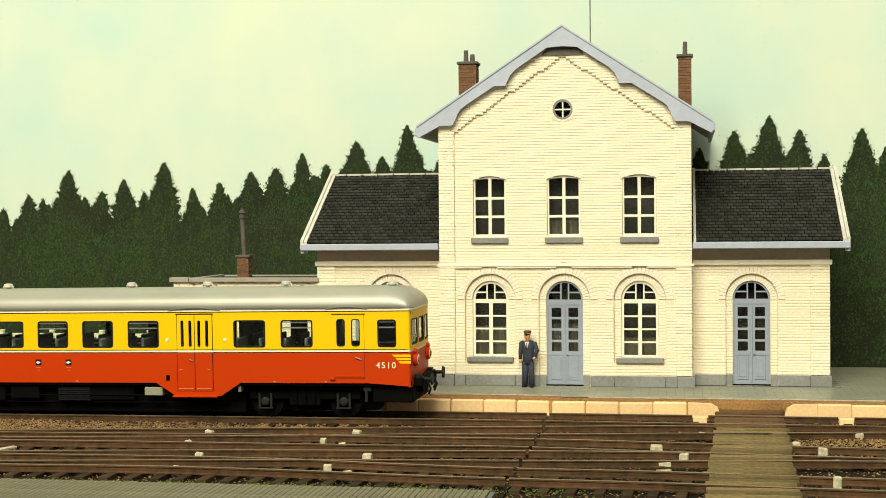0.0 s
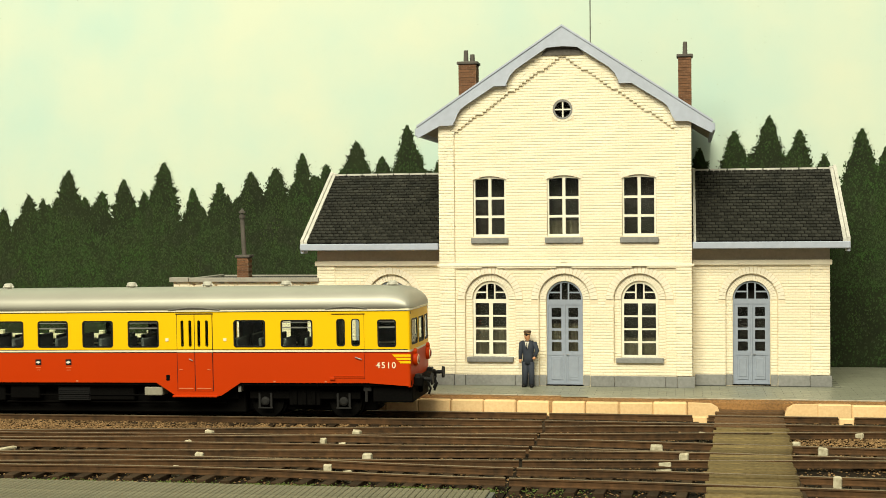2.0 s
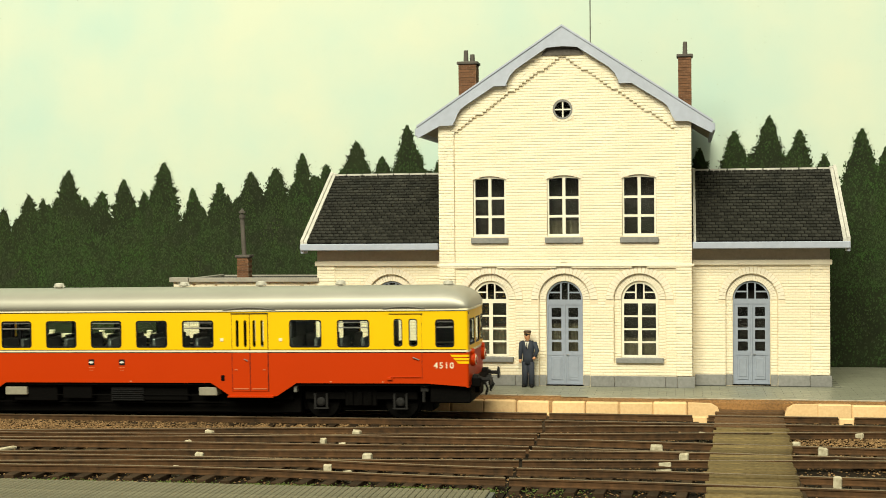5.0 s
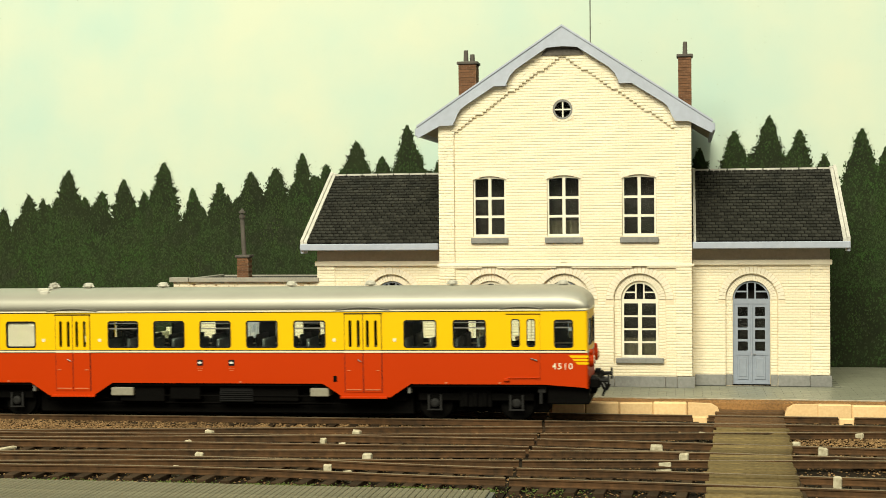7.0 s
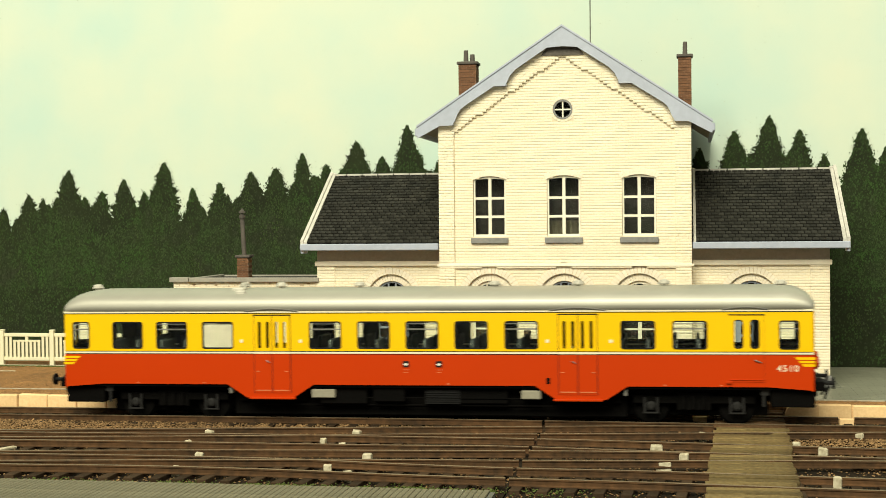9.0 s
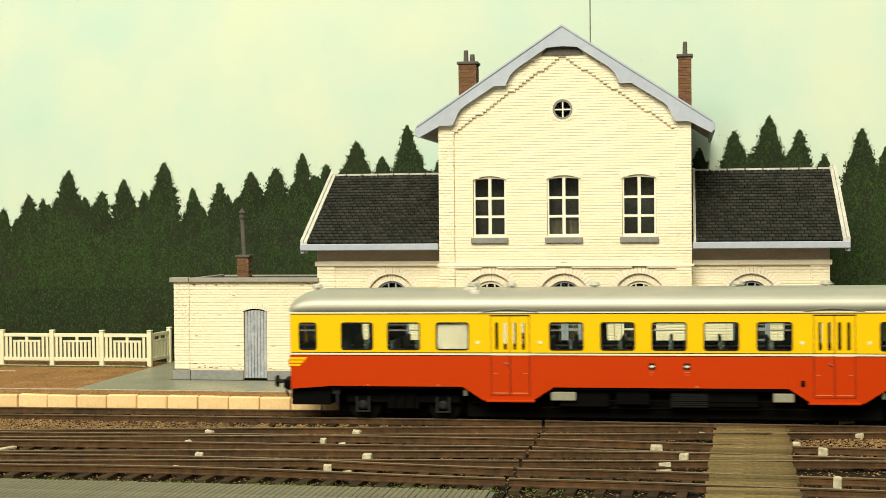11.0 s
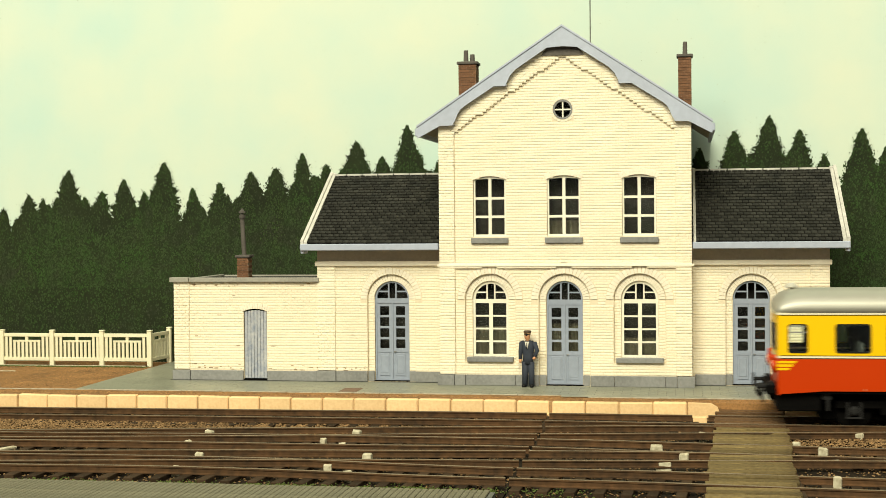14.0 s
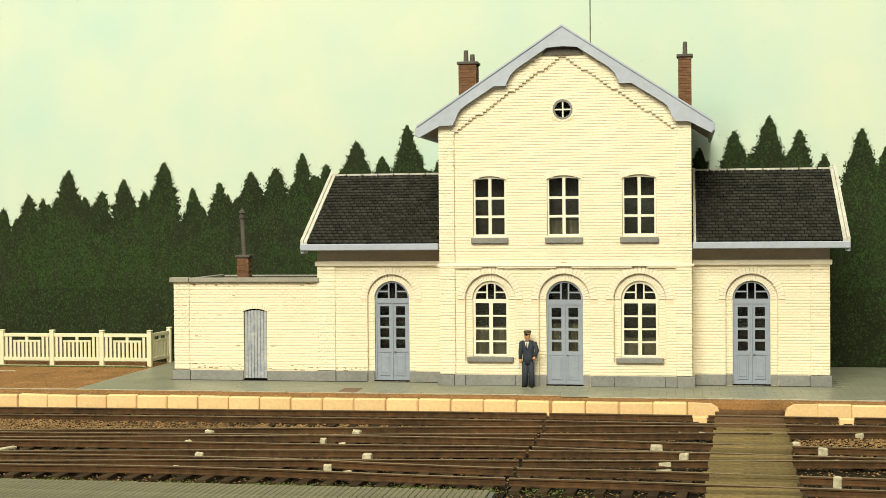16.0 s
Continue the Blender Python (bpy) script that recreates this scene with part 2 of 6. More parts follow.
def curve_y(pts, x):
    """A smooth line through points of the plan."""
    n = len(pts)
    for i in range(n - 1):
        if x <= pts[i + 1][0] or i == n - 2:
            (x0, y0), (x1, y1) = pts[i], pts[i + 1]
            xm, ym = pts[max(i - 1, 0)]
            xp, yp = pts[min(i + 2, n - 1)]
            m0 = (y1 - ym) / (x1 - xm)
            m1 = (yp - y0) / (xp - x0)
            h = x1 - x0
            t = max(0.0, min(1.0, (x - x0) / h))
            return (2 * t ** 3 - 3 * t ** 2 + 1) * y0 + (t ** 3 - 2 * t ** 2 + t) * h * m0 + (3 * t ** 2 - 2 * t ** 3) * y1 + (t ** 3 - t ** 2) * h * m1


# ---- the layout's board, ground and backdrop ----
def sheet(name, x0, x1, y0, y1, z0, z1, material, label, category="ground", kind="structure", bev=0.0, parent=None):
    bm = bmesh.new()
    box(bm, x0, x1, y0, y1, z0, z1, bev)
    return tagged(finish(name, bm, material, parent), label, category, "", kind)


XL, XR = -420, 330
sheet("baseboard", XL, -0.15, -330, 78, -22, -7.0, M_BOARD, "plywood baseboard of the model railway module", "baseboard")
sheet("baseboard", 0.15, XR, -330, 78, -22, -7.0, M_BOARD, "plywood baseboard joined to its neighbour module", "baseboard")
# the bed's colour holds the shade of the gaps between sleepers
sheet("ground", XL, -0.2, -330, -40.5, -7.0, -6.0, M_BALLAST, "rust-brown ballast bed under the tracks, darkened for shade between sleepers")
sheet("ground", 0.2, XR, -330, -40.5, -7.0, -6.0, M_BALLAST, "rust-brown ballast bed beyond the board joint, darkened for shade between sleepers")
sheet("platform_ground", XL, XR, -38.0, 75.0, -7.0, -0.45, M_GRAVEL, "brown gravel platform surface behind the kerb", "platform")


def backdrop():
    bm = bmesh.new()
    box(bm, XL, 4.7, 75.2, 78, -7, 300)
    tagged(finish("backdrop", bm, M_SKY), "pale green painted sky on a backdrop board", "backdrop", "", "structure")
    bm = bmesh.new()
    box(bm, 5.13, XR, 75.3, 78, -7, 300)
    tagged(finish("backdrop", bm, M_SKY), "pale painted sky board beside a dark seam", "backdrop", "", "structure")


    bm = bmesh.new()
    box(bm, 4.71, 5.04, 75.6, 78, -7, 300)
    tagged(finish("backdrop_seam", bm, M_CONC), "dark narrow gap between two backdrop boards", "seam", "", "structure")


backdrop()


def painted_forest():
    """Conifers stippled on the board in small dabs of paint."""
    rng = random.Random(5)
    tips = [(-300, 84), (-275, 80), (-252, 66), (-240, 72), (-221.5, 82), (-206, 73), (-196, 78), (-178, 85), (-165, 74), (-153, 76),
            (-139, 80.5), (-128, 82), (-116.5, 88), (-106, 83), (-93, 92.5), (-82, 86), (-71.3, 99), (-58, 84), (-40, 80), (-20, 80), (0, 80), (20, 80),
            (48.5, 87), (62, 94), (75.7, 99.5), (87.5, 94), (97, 84), (111.5, 94), (121, 87), (136, 96), (150, 88), (170, 93), (200, 90)]
    allt = [(x, z, 1.0) for x, z in tips]
    env = lambda x: curve_y(tips, x)
    allt += [(x, env(x) - rng.uniform(6, 17), 0.9) for x in [rng.uniform(-300, 200) for _ in range(230)]]
    v, f = [], []

    def dab(x, z, r, y):
        i = len(v)
        n = 5
        a = rng.random() * 6
        for k in range(n):
            q = r * rng.uniform(0.5, 1.25)
            v.append((x + q * 0.75 * math.cos(a + k * 6.283 / n), y, z + q * math.sin(a + k * 6.283 / n)))
        f.append(tuple(range(i, i + n)))

    def half(d):
        return min(0.25 + 0.80 * d ** 0.74, 6.5)

    # a lumpy cone of dark paint for each tree, then dabs of lighter paint over it
    cv, cf = [], []
    for x, z, s in sorted(allt, key=lambda q: q[2]):
        low = min(32, z - 15)
        lean = rng.uniform(-0.04, 0.04)
        fat = rng.uniform(0.8, 1.15)
        rows = []
        d = 0.0
        la = lb = 1.0
        while z - d > low:
            la = 0.4 * la + 0.6 * rng.uniform(0.6, 1.3)
            lb = 0.4 * lb + 0.6 * rng.uniform(0.6, 1.3)
            h = half(d) * fat
            m = x + lean * d
            rows.append((m - h * la, m + h * lb, z - d))
            for k, e in ((-1, la), (1, lb)):
                for _ in range(3):
                    dab(m + k * h * e * rng.uniform(0.75, 1.18), z - d + rng.uniform(-0.5, 0.5), rng.uniform(0.18, 0.5), 75.155 - rng.random() * 0.02)
                if rng.random() < 0.16:
                    # a twig of paint reaching up and out
                    bx, bz, q = m + k * h * e, z - d, rng.uniform(0.25, 0.5)
                    for w in range(4):
                        dab(bx + k * w * 0.32, bz + w * rng.uniform(0.1, 0.45), q * (1 - 0.17 * w), 75.155)
            d += rng.uniform(0.35, 0.75)
        yy = 75.16 - (0.03 if s == 1.0 else 0.01) - rng.random() * 0.01
        i = len(cv)
        cv.extend([(p[0], yy, p[2]) for p in rows] + [(p[1], yy, p[2]) for p in rows])
        n = len(rows)
        cf.extend([(i + k, i + n + k, i + n + k + 1, i + k + 1) for k in range(n - 1)])
        for _ in range(int((z - low) * (11 if s == 1.0 else 6))):
            d = rng.random() ** 0.8 * (z - low)
            u = rng.uniform(-1, 1)
            dab(x + lean * d + u * half(d) * 0.9, z - d - abs(u) * 0.5, rng.uniform(0.18, 0.6), yy - 0.005 - rng.random() * 0.03)
    for _ in range(42000):
        x = rng.uniform(-300, 190)
        dab(x, rng.uniform(-1, env(max(-299, min(199, x))) - 18), rng.uniform(0.2, 0.7), 75.1 - rng.random() * 0.04)
    for x, z, s in allt[:33]:
        for _ in range(8):
            dab(x + rng.gauss(0, 3.5), z - abs(rng.gauss(4, 4)), rng.uniform(0.08, 0.2), 75.12)
    hv, hf = [], []
    for x, z, s in allt:
        # brighter paint gathers in a few loose patches on each tree
        spots = [(rng.uniform(2, 72), rng.uniform(-0.7, 0.5)) for _ in range(6 if s == 1.0 else 2)]
        for _ in range(rng.randint(220, 480) if s == 1.0 else rng.randint(40, 130)):
            sd, su = rng.choice(spots)
            d = max(1.0, sd + rng.gauss(0, 4.2))
            px, pz, r = x + su * half(d) + rng.gauss(0, 1.3), z - d, rng.uniform(0.12, 0.42)
            if abs(px - x) > half(d) * 0.85:
                continue
            i = len(hv)
            t0 = rng.random() * 6
            hv.extend([(px + 0.6 * r * rng.uniform(0.5, 1.2) * math.cos(t0 + q), 75.04, pz + r * rng.uniform(0.7, 1.4) * math.sin(t0 + q)) for q in (0, 1.3, 2.5, 3.8, 5.0)])
            hf.append(tuple(range(i, i + 5)))
    me = bpy.data.meshes.new("painted_highlights")
    me.from_pydata([tuple(q * MM for q in p) for p in hv], [], hf)
    me.materials.append(mat("leaf_green_paint", (0.046, 0.078, 0.024), 0.95, vary=0.33, fine=0.12, coarse=0.03, bump=0.0, tint=(0.030, 0.044, 0.020), island=0.35, spec=0.05))
    tagged(new("painted_highlights", me), "lighter green dabs on the painted conifers", "painted trees", "", "stuff")
    flecks = Soup()
    for _ in range(700):
        x, z = rng.uniform(-255, 122), rng.uniform(70, 162)
        r = rng.uniform(0.04, 0.10)
        k = rng.uniform(0.5, 2.5)
        flecks.solid([(x + p * k, y, z + q) for y in (75.19, 75.15) for p, q in ((-r, -r), (r, -r * 0.6), (r * 0.7, r), (-r, r * 0.8))])
    tagged(flecks.done("paint_fleck", mat("fleck_grey", (0.45, 0.52, 0.40), 0.9, vary=0.2)), "small dark flecks in the painted sky", "paint flecks", "", "stuff")
    me = bpy.data.meshes.new("painted_tree_shapes")
    me.from_pydata([tuple(c * MM for c in p) for p in cv], [], cf)
    me.materials.append(M_FORESTBASE)
    tagged(new("painted_tree_shapes", me), "dark green conifer shapes painted on the backdrop", "painted trees", "", "stuff")
    me = bpy.data.meshes.new("painted_forest")
    me.from_pydata([tuple(c * MM for c in p) for p in v], [], f)
    me.materials.append(M_FOREST)
    tagged(new("painted_forest", me), "dark green conifers stippled in paint on the backdrop", "painted trees", "", "stuff")
    bm = bmesh.new()
    box(bm, XL, XR, 75.16, 75.19, -0.4, 56)
    tagged(finish("painted_forest_ground_coat", bm, M_FORESTBASE), "dark green undercoat of the painted wood", "painted trees", "", "structure")


M_FOREST = mat("forest_paint", (0.031, 0.038, 0.022), 0.95, vary=0.33, fine=0.12, coarse=0.03, bump=0.0, tint=(0.034, 0.068, 0.020), island=0.30, spec=0.05)
M_FORESTBASE = mat("forest_undercoat", (0.020, 0.025, 0.014), 0.95, vary=0.33, fine=0.3, coarse=0.04, bump=0.0, tint=(0.027, 0.036, 0.017), spec=0.05)
painted_forest()


# ---- station building ----
station = thing("station_building", 0, 0, 0, "whitewashed brick station with two slate-roofed wings", "station building")
COURSE, BL = 1.0, 2.3


def hole_span(h, z):
    """The stretch of x that an opening takes at the height z."""
    cx, hw, z0, sp, rise = h
    rise = hw if rise is None else rise
    if z < z0 or z > sp + rise:
        return None
    if z <= sp:
        return cx - hw, cx + hw
    R = (hw * hw + rise * rise) / (2 * rise)
    d = R * R - (z - (sp + rise - R)) ** 2
    w = math.sqrt(d) if d > 0 else 0
    return cx - w, cx + w


def lay(soup, x0, x1, z0, z1, y, holes=(), limit=None, step=None, proud=0.0, seed=1):
    """Lays courses of bricks over a stretch of wall. limit(z): half width there; step(z): beyond it the bricks stand proud."""
    rng = random.Random(seed)
    n = int(round((z1 - z0) / COURSE))
    for i in range(n):
        za, zb = z0 + i * COURSE, z0 + (i + 1) * COURSE
        zm = (za + zb) / 2
        a0, a1 = x0, x1
        if limit:
            w = limit(zb)
            if w <= 0.5:
                continue
            a0, a1 = max(x0, -w), min(x1, w)
        cuts = [(a0, a1)]
        for h in holes:
            s = hole_span(h, zm)
            if s:
                nxt = []
                for a, b in cuts:
                    if s[0] >= b or s[1] <= a:
                        nxt.append((a, b))
                        continue
                    if s[0] - a > 0.25:
                        nxt.append((a, s[0]))
                    if b - s[1] > 0.25:
                        nxt.append((s[1], b))
                cuts = nxt
        if step:
            q = step(zm)
            nxt = []
            for a, b in cuts:
                edges = [a] + [e for e in (-q, q) if a + 0.2 < e < b - 0.2] + [b]
                nxt += list(zip(edges, edges[1:]))
            cuts = nxt
        off = (i % 2) * BL / 2
        for a, b in cuts:
            yy = y
            if step and abs((a + b) / 2) > step(zm):
                yy = y - proud
                soup.solid([(a, yy + 0.12, za), (b, yy + 0.12, za), (b, y + 0.1, za), (a, y + 0.1, za), (a, yy + 0.12, zb), (b, yy + 0.12, zb), (b, y + 0.1, zb), (a, y + 0.1, zb)])
            x = math.floor((a - off) / BL) * BL + off
            while x < b - 0.05:
                xa, xb = max(a, x), min(b, x + BL)
                if xb - xa > 0.2:
                    soup.brick(xa + 0.015, xb - 0.015, za + 0.06, zb - 0.06, yy - rng.uniform(0.11, 0.18), 0.30, 0.16, 0.08)
                x += BL


def ring(parent, cx, spring, r0, r1, y, proud, n, a0=0.0, a1=180.0):
    """An arch of single wedge-shaped bricks."""
    am = math.pi * (a1 - a0) / 180 / n
    rm = (r0 + r1) / 2
    bm = bmesh.new()
    g = 0.975
    w0, w1 = r0 * am / 2 * g, r1 * am / 2 * g
    c = [(-w0, 0.3, r0 - rm), (w0, 0.3, r0 - rm), (w1, 0.3, r1 - rm), (-w1, 0.3, r1 - rm)]
    b = 0.88
    vs = [bm.verts.new(p) for p in c] + [bm.verts.new((p[0] * b, -proud, p[2] * 0.93)) for p in c]
    for q in ((0, 1, 2, 3), (7, 6, 5, 4), (0, 4, 5, 1), (1, 5, 6, 2), (2, 6, 7, 3), (3, 7, 4, 0)):
        bm.faces.new([vs[k] for k in q])
    me = bpy.data.meshes.new("brick")
    bm.transform(Matrix.Scale(MM, 4))
    bmesh.ops.recalc_face_normals(bm, faces=bm.faces)
    bm.to_mesh(me)
    bm.free()
    me.materials.append(M_VOUS)
    for k in range(n):
        t = math.radians(a0) + am * (k + 0.5)
        piece("brick", me, parent, cx + rm * math.cos(t), y, spring + rm * math.sin(t), (0, -(t - math.pi / 2), 0))


def bars(bm, spec, y0, y1):
    for k, (x0, x1, z0, z1) in enumerate(spec):
        box(bm, x0, x1, y0 + 0.035 * k, y1 - 0.02 * k, z0, z1)


def frame_outline(bm, cx, hw, z0, sp, rise, t, y0, y1):
    outer = arch(cx, hw, z0, sp, rise)
    inner = arch(cx, hw - t, z0 + t, sp, (hw if rise is None else rise) - t)
    slab(bm, outer, [inner], y0, y1)


def panes(parent, cells, y):
    cache = {}
    for x0, x1, z0, z1 in cells:
        key = (round(x1 - x0, 2), round(z1 - z0, 2))
        if key not in cache:
            cache[key] = boxmesh("pane", key[0], 0.15, key[1], M_GLASS)
        ob = piece("pane", cache[key], parent, (x0 + x1) / 2, y, z0)
        ob.visible_shadow = False


def fan_light(win, cx, hw, z0, sp, y):
    """The round-headed light: two rows beside a tall middle pane."""
    bm = bmesh.new()
    slab(bm, arch(cx, hw, z0, sp), (), y, y + 0.12)
    ob = part("fanlight_pane", bm, M_GLASS, win)
    ob.visible_shadow = False


def arched_window(cx, z0, sp, hw, y):
    bm = bmesh.new()
    zt = 30.0
    frame_outline(bm, cx, hw, z0, sp, None, 0.85, y, y + 0.9)
    b = [(cx - hw, cx + hw, zt - 0.55, zt + 0.9), (cx - 0.65, cx + 0.65, z0 + 0.2, zt)]
    dz = (zt - 0.55 - z0 - 0.85) / 4
    for k in range(1, 4):
        b.append((cx - hw + 0.3, cx + hw - 0.3, z0 + 0.85 + k * dz - 0.3, z0 + 0.85 + k * dz + 0.3))
    b += [(cx - 1.65, cx - 1.15, zt, sp + hw - 1.0), (cx + 1.15, cx + 1.65, zt, sp + hw - 1.0),
          (cx - hw + 0.4, cx - 1.2, zt + 3.1, zt + 3.6), (cx + 1.2, cx + hw - 0.4, zt + 3.1, zt + 3.6)]
    bars(bm, b, y + 0.1, y + 0.8)
    win = part("window", bm, M_CREAM, station, "cream-painted round-headed window frame")
    cells = []
    for k in range(4):
        za, zb = z0 + 0.85 + k * dz + 0.3, z0 + 0.85 + (k + 1) * dz - 0.3
        cells += [(cx - hw + 0.8, cx - 0.6, za, zb), (cx + 0.6, cx + hw - 0.8, za, zb)]
    panes(win, cells, y + 0.55)
    fan_light(win, cx, hw - 0.6, zt + 0.7, sp, y + 0.5)
    bm = bmesh.new()
    box(bm, cx - 8.3, cx + 8.3, -1.3, y, z0 - 1.7, z0, 0.15)
    part("window_sill", bm, M_PLINTH, win, "grey stone sill")


def flat_window(cx, z0, sp, rise, hw, y):
    bm = bmesh.new()
    frame_outline(bm, cx, hw, z0, sp, rise, 0.6, y, y + 0.9)
    dz = (sp - z0 - 0.2) / 3
    b = [(cx - 0.55, cx + 0.55, z0 + 0.2, sp + rise - 0.3)]
    for k in range(1, 3):
        b.append((cx - hw + 0.3, cx + hw - 0.3, z0 + 0.3 + k * dz - 0.45, z0 + 0.3 + k * dz + 0.45))
    bars(bm, b, y + 0.1, y + 0.8)
    win = part("window", bm, M_CREAM, station, "cream-painted window with a slightly curved head")
    cells = []
    for k in range(3):
        za = z0 + 0.3 + k * dz + (0.45 if k else 0.3)
        zb = z0 + 0.3 + (k + 1) * dz - (0.45 if k < 2 else 0.0)
        cells += [(cx - hw + 0.6, cx - 0.55, za, zb), (cx + 0.55, cx + hw - 0.6, za, zb)]
    panes(win, cells, y + 0.55)
    bm = bmesh.new()
    slab(bm, arch(cx, hw - 0.5, sp - 0.05, sp, rise - 0.5), (), y + 0.5, y + 0.6)
    part("head_pane", bm, M_GLASS, win).visible_shadow = False
    bm = bmesh.new()
    box(bm, cx - 6.7, cx + 6.7, -1.2, y, z0 - 2.6, z0 - 0.6, 0.15)
    part("window_sill", bm, M_PLINTH, win, "grey stone sill")
    bm = bmesh.new()
    box(bm, cx - hw, cx + hw, 0.2, y, z0 - 0.7, z0)
    part("lower_rail", bm, M_CREAM, win)


def arched_door(cx, sp, hw, y):
    bm = bmesh.new()
    zt = 29.4
    frame_outline(bm, cx, hw, 0.4, sp, None, 0.55, y, y + 1.1)
    bars(bm, [(cx - hw, cx + hw, zt - 0.5, zt + 1.3), (cx - 1.6, cx - 1.1, zt + 1, sp + hw - 0.8), (cx + 1.1, cx + 1.6, zt + 1, sp + hw - 0.8),
              (cx - hw + 0.4, cx - 1.2, zt + 3.6, zt + 4.1), (cx + 1.2, cx + hw - 0.4, zt + 3.6, zt + 4.1)], y + 0.05, y + 1.0)
    door = part("door", bm, M_DOOR, station, "blue-grey double door with a fanlight")
    fan_light(door, cx, hw - 0.4, zt + 1.2, sp, y + 0.6)
    bm = bmesh.new()
    box(bm, cx - hw - 0.3, cx + hw + 0.3, y - 1.5, y + 1.2, 0.0, 0.4)
    part("threshold", bm, M_UNDER, door)
    for s in (-1, 1):
        a, b = (cx - hw + 0.5, cx - 0.1) if s < 0 else (cx + 0.1, cx + hw - 0.5)
        mid = (a + b) / 2
        pw = 1.75
        holes, cells = [], []
        for k in range(4):
            za = 12.2 + k * 4.1
            holes.append(rrect(mid - pw, mid + pw, za, za + 3.3, 0.25, 2))
            cells.append((mid - pw - 0.1, mid + pw + 0.1, za - 0.1, za + 3.4))
        bm = bmesh.new()
        slab(bm, rect(a, b, 0.9, zt - 0.5), holes, y + 0.35, y + 0.95)
        box(bm, mid - 1.9, mid + 1.9, y + 0.05, y + 0.4, 2.0, 10.4, 0.12)
        box(bm, mid - 1.3, mid + 1.3, y - 0.1, y + 0.3, 3.0, 9.6, 0.12)
        box(bm, a + 0.1, b - 0.1, y + 0.15, y + 0.4, 10.7, 11.5)
        if s > 0:
            box(bm, cx - 0.3, cx + 0.3, y - 0.05, y + 0.5, 0.9, zt - 0.5, 0.08)
        part("door_leaf", bm, M_DOOR, door)
        for x0, x1, z0, z1 in cells:
            bm = bmesh.new()
            box(bm, x0, x1, y + 0.6, y + 0.72, z0, z1)
            part("pane", bm, M_GLASS, door).visible_shadow = False
    bm = bmesh.new()
    tube(bm, [(cx + 0.7, y - 0.35, 11.1), (cx + 1.5, y - 0.35, 11.1)], 0.14, 6)
    tube(bm, [(cx + 0.7, y - 0.4, 11.1), (cx + 0.7, y + 0.3, 11.1)], 0.14, 6)
    part("door_handle", bm, M_STEEL, door, "small steel door handle")


SLOPE = 0.663
APEX = 126.4


def half_gable(z):
    return (APEX - 1.2 - z) / SLOPE if z > 92 else 44.8


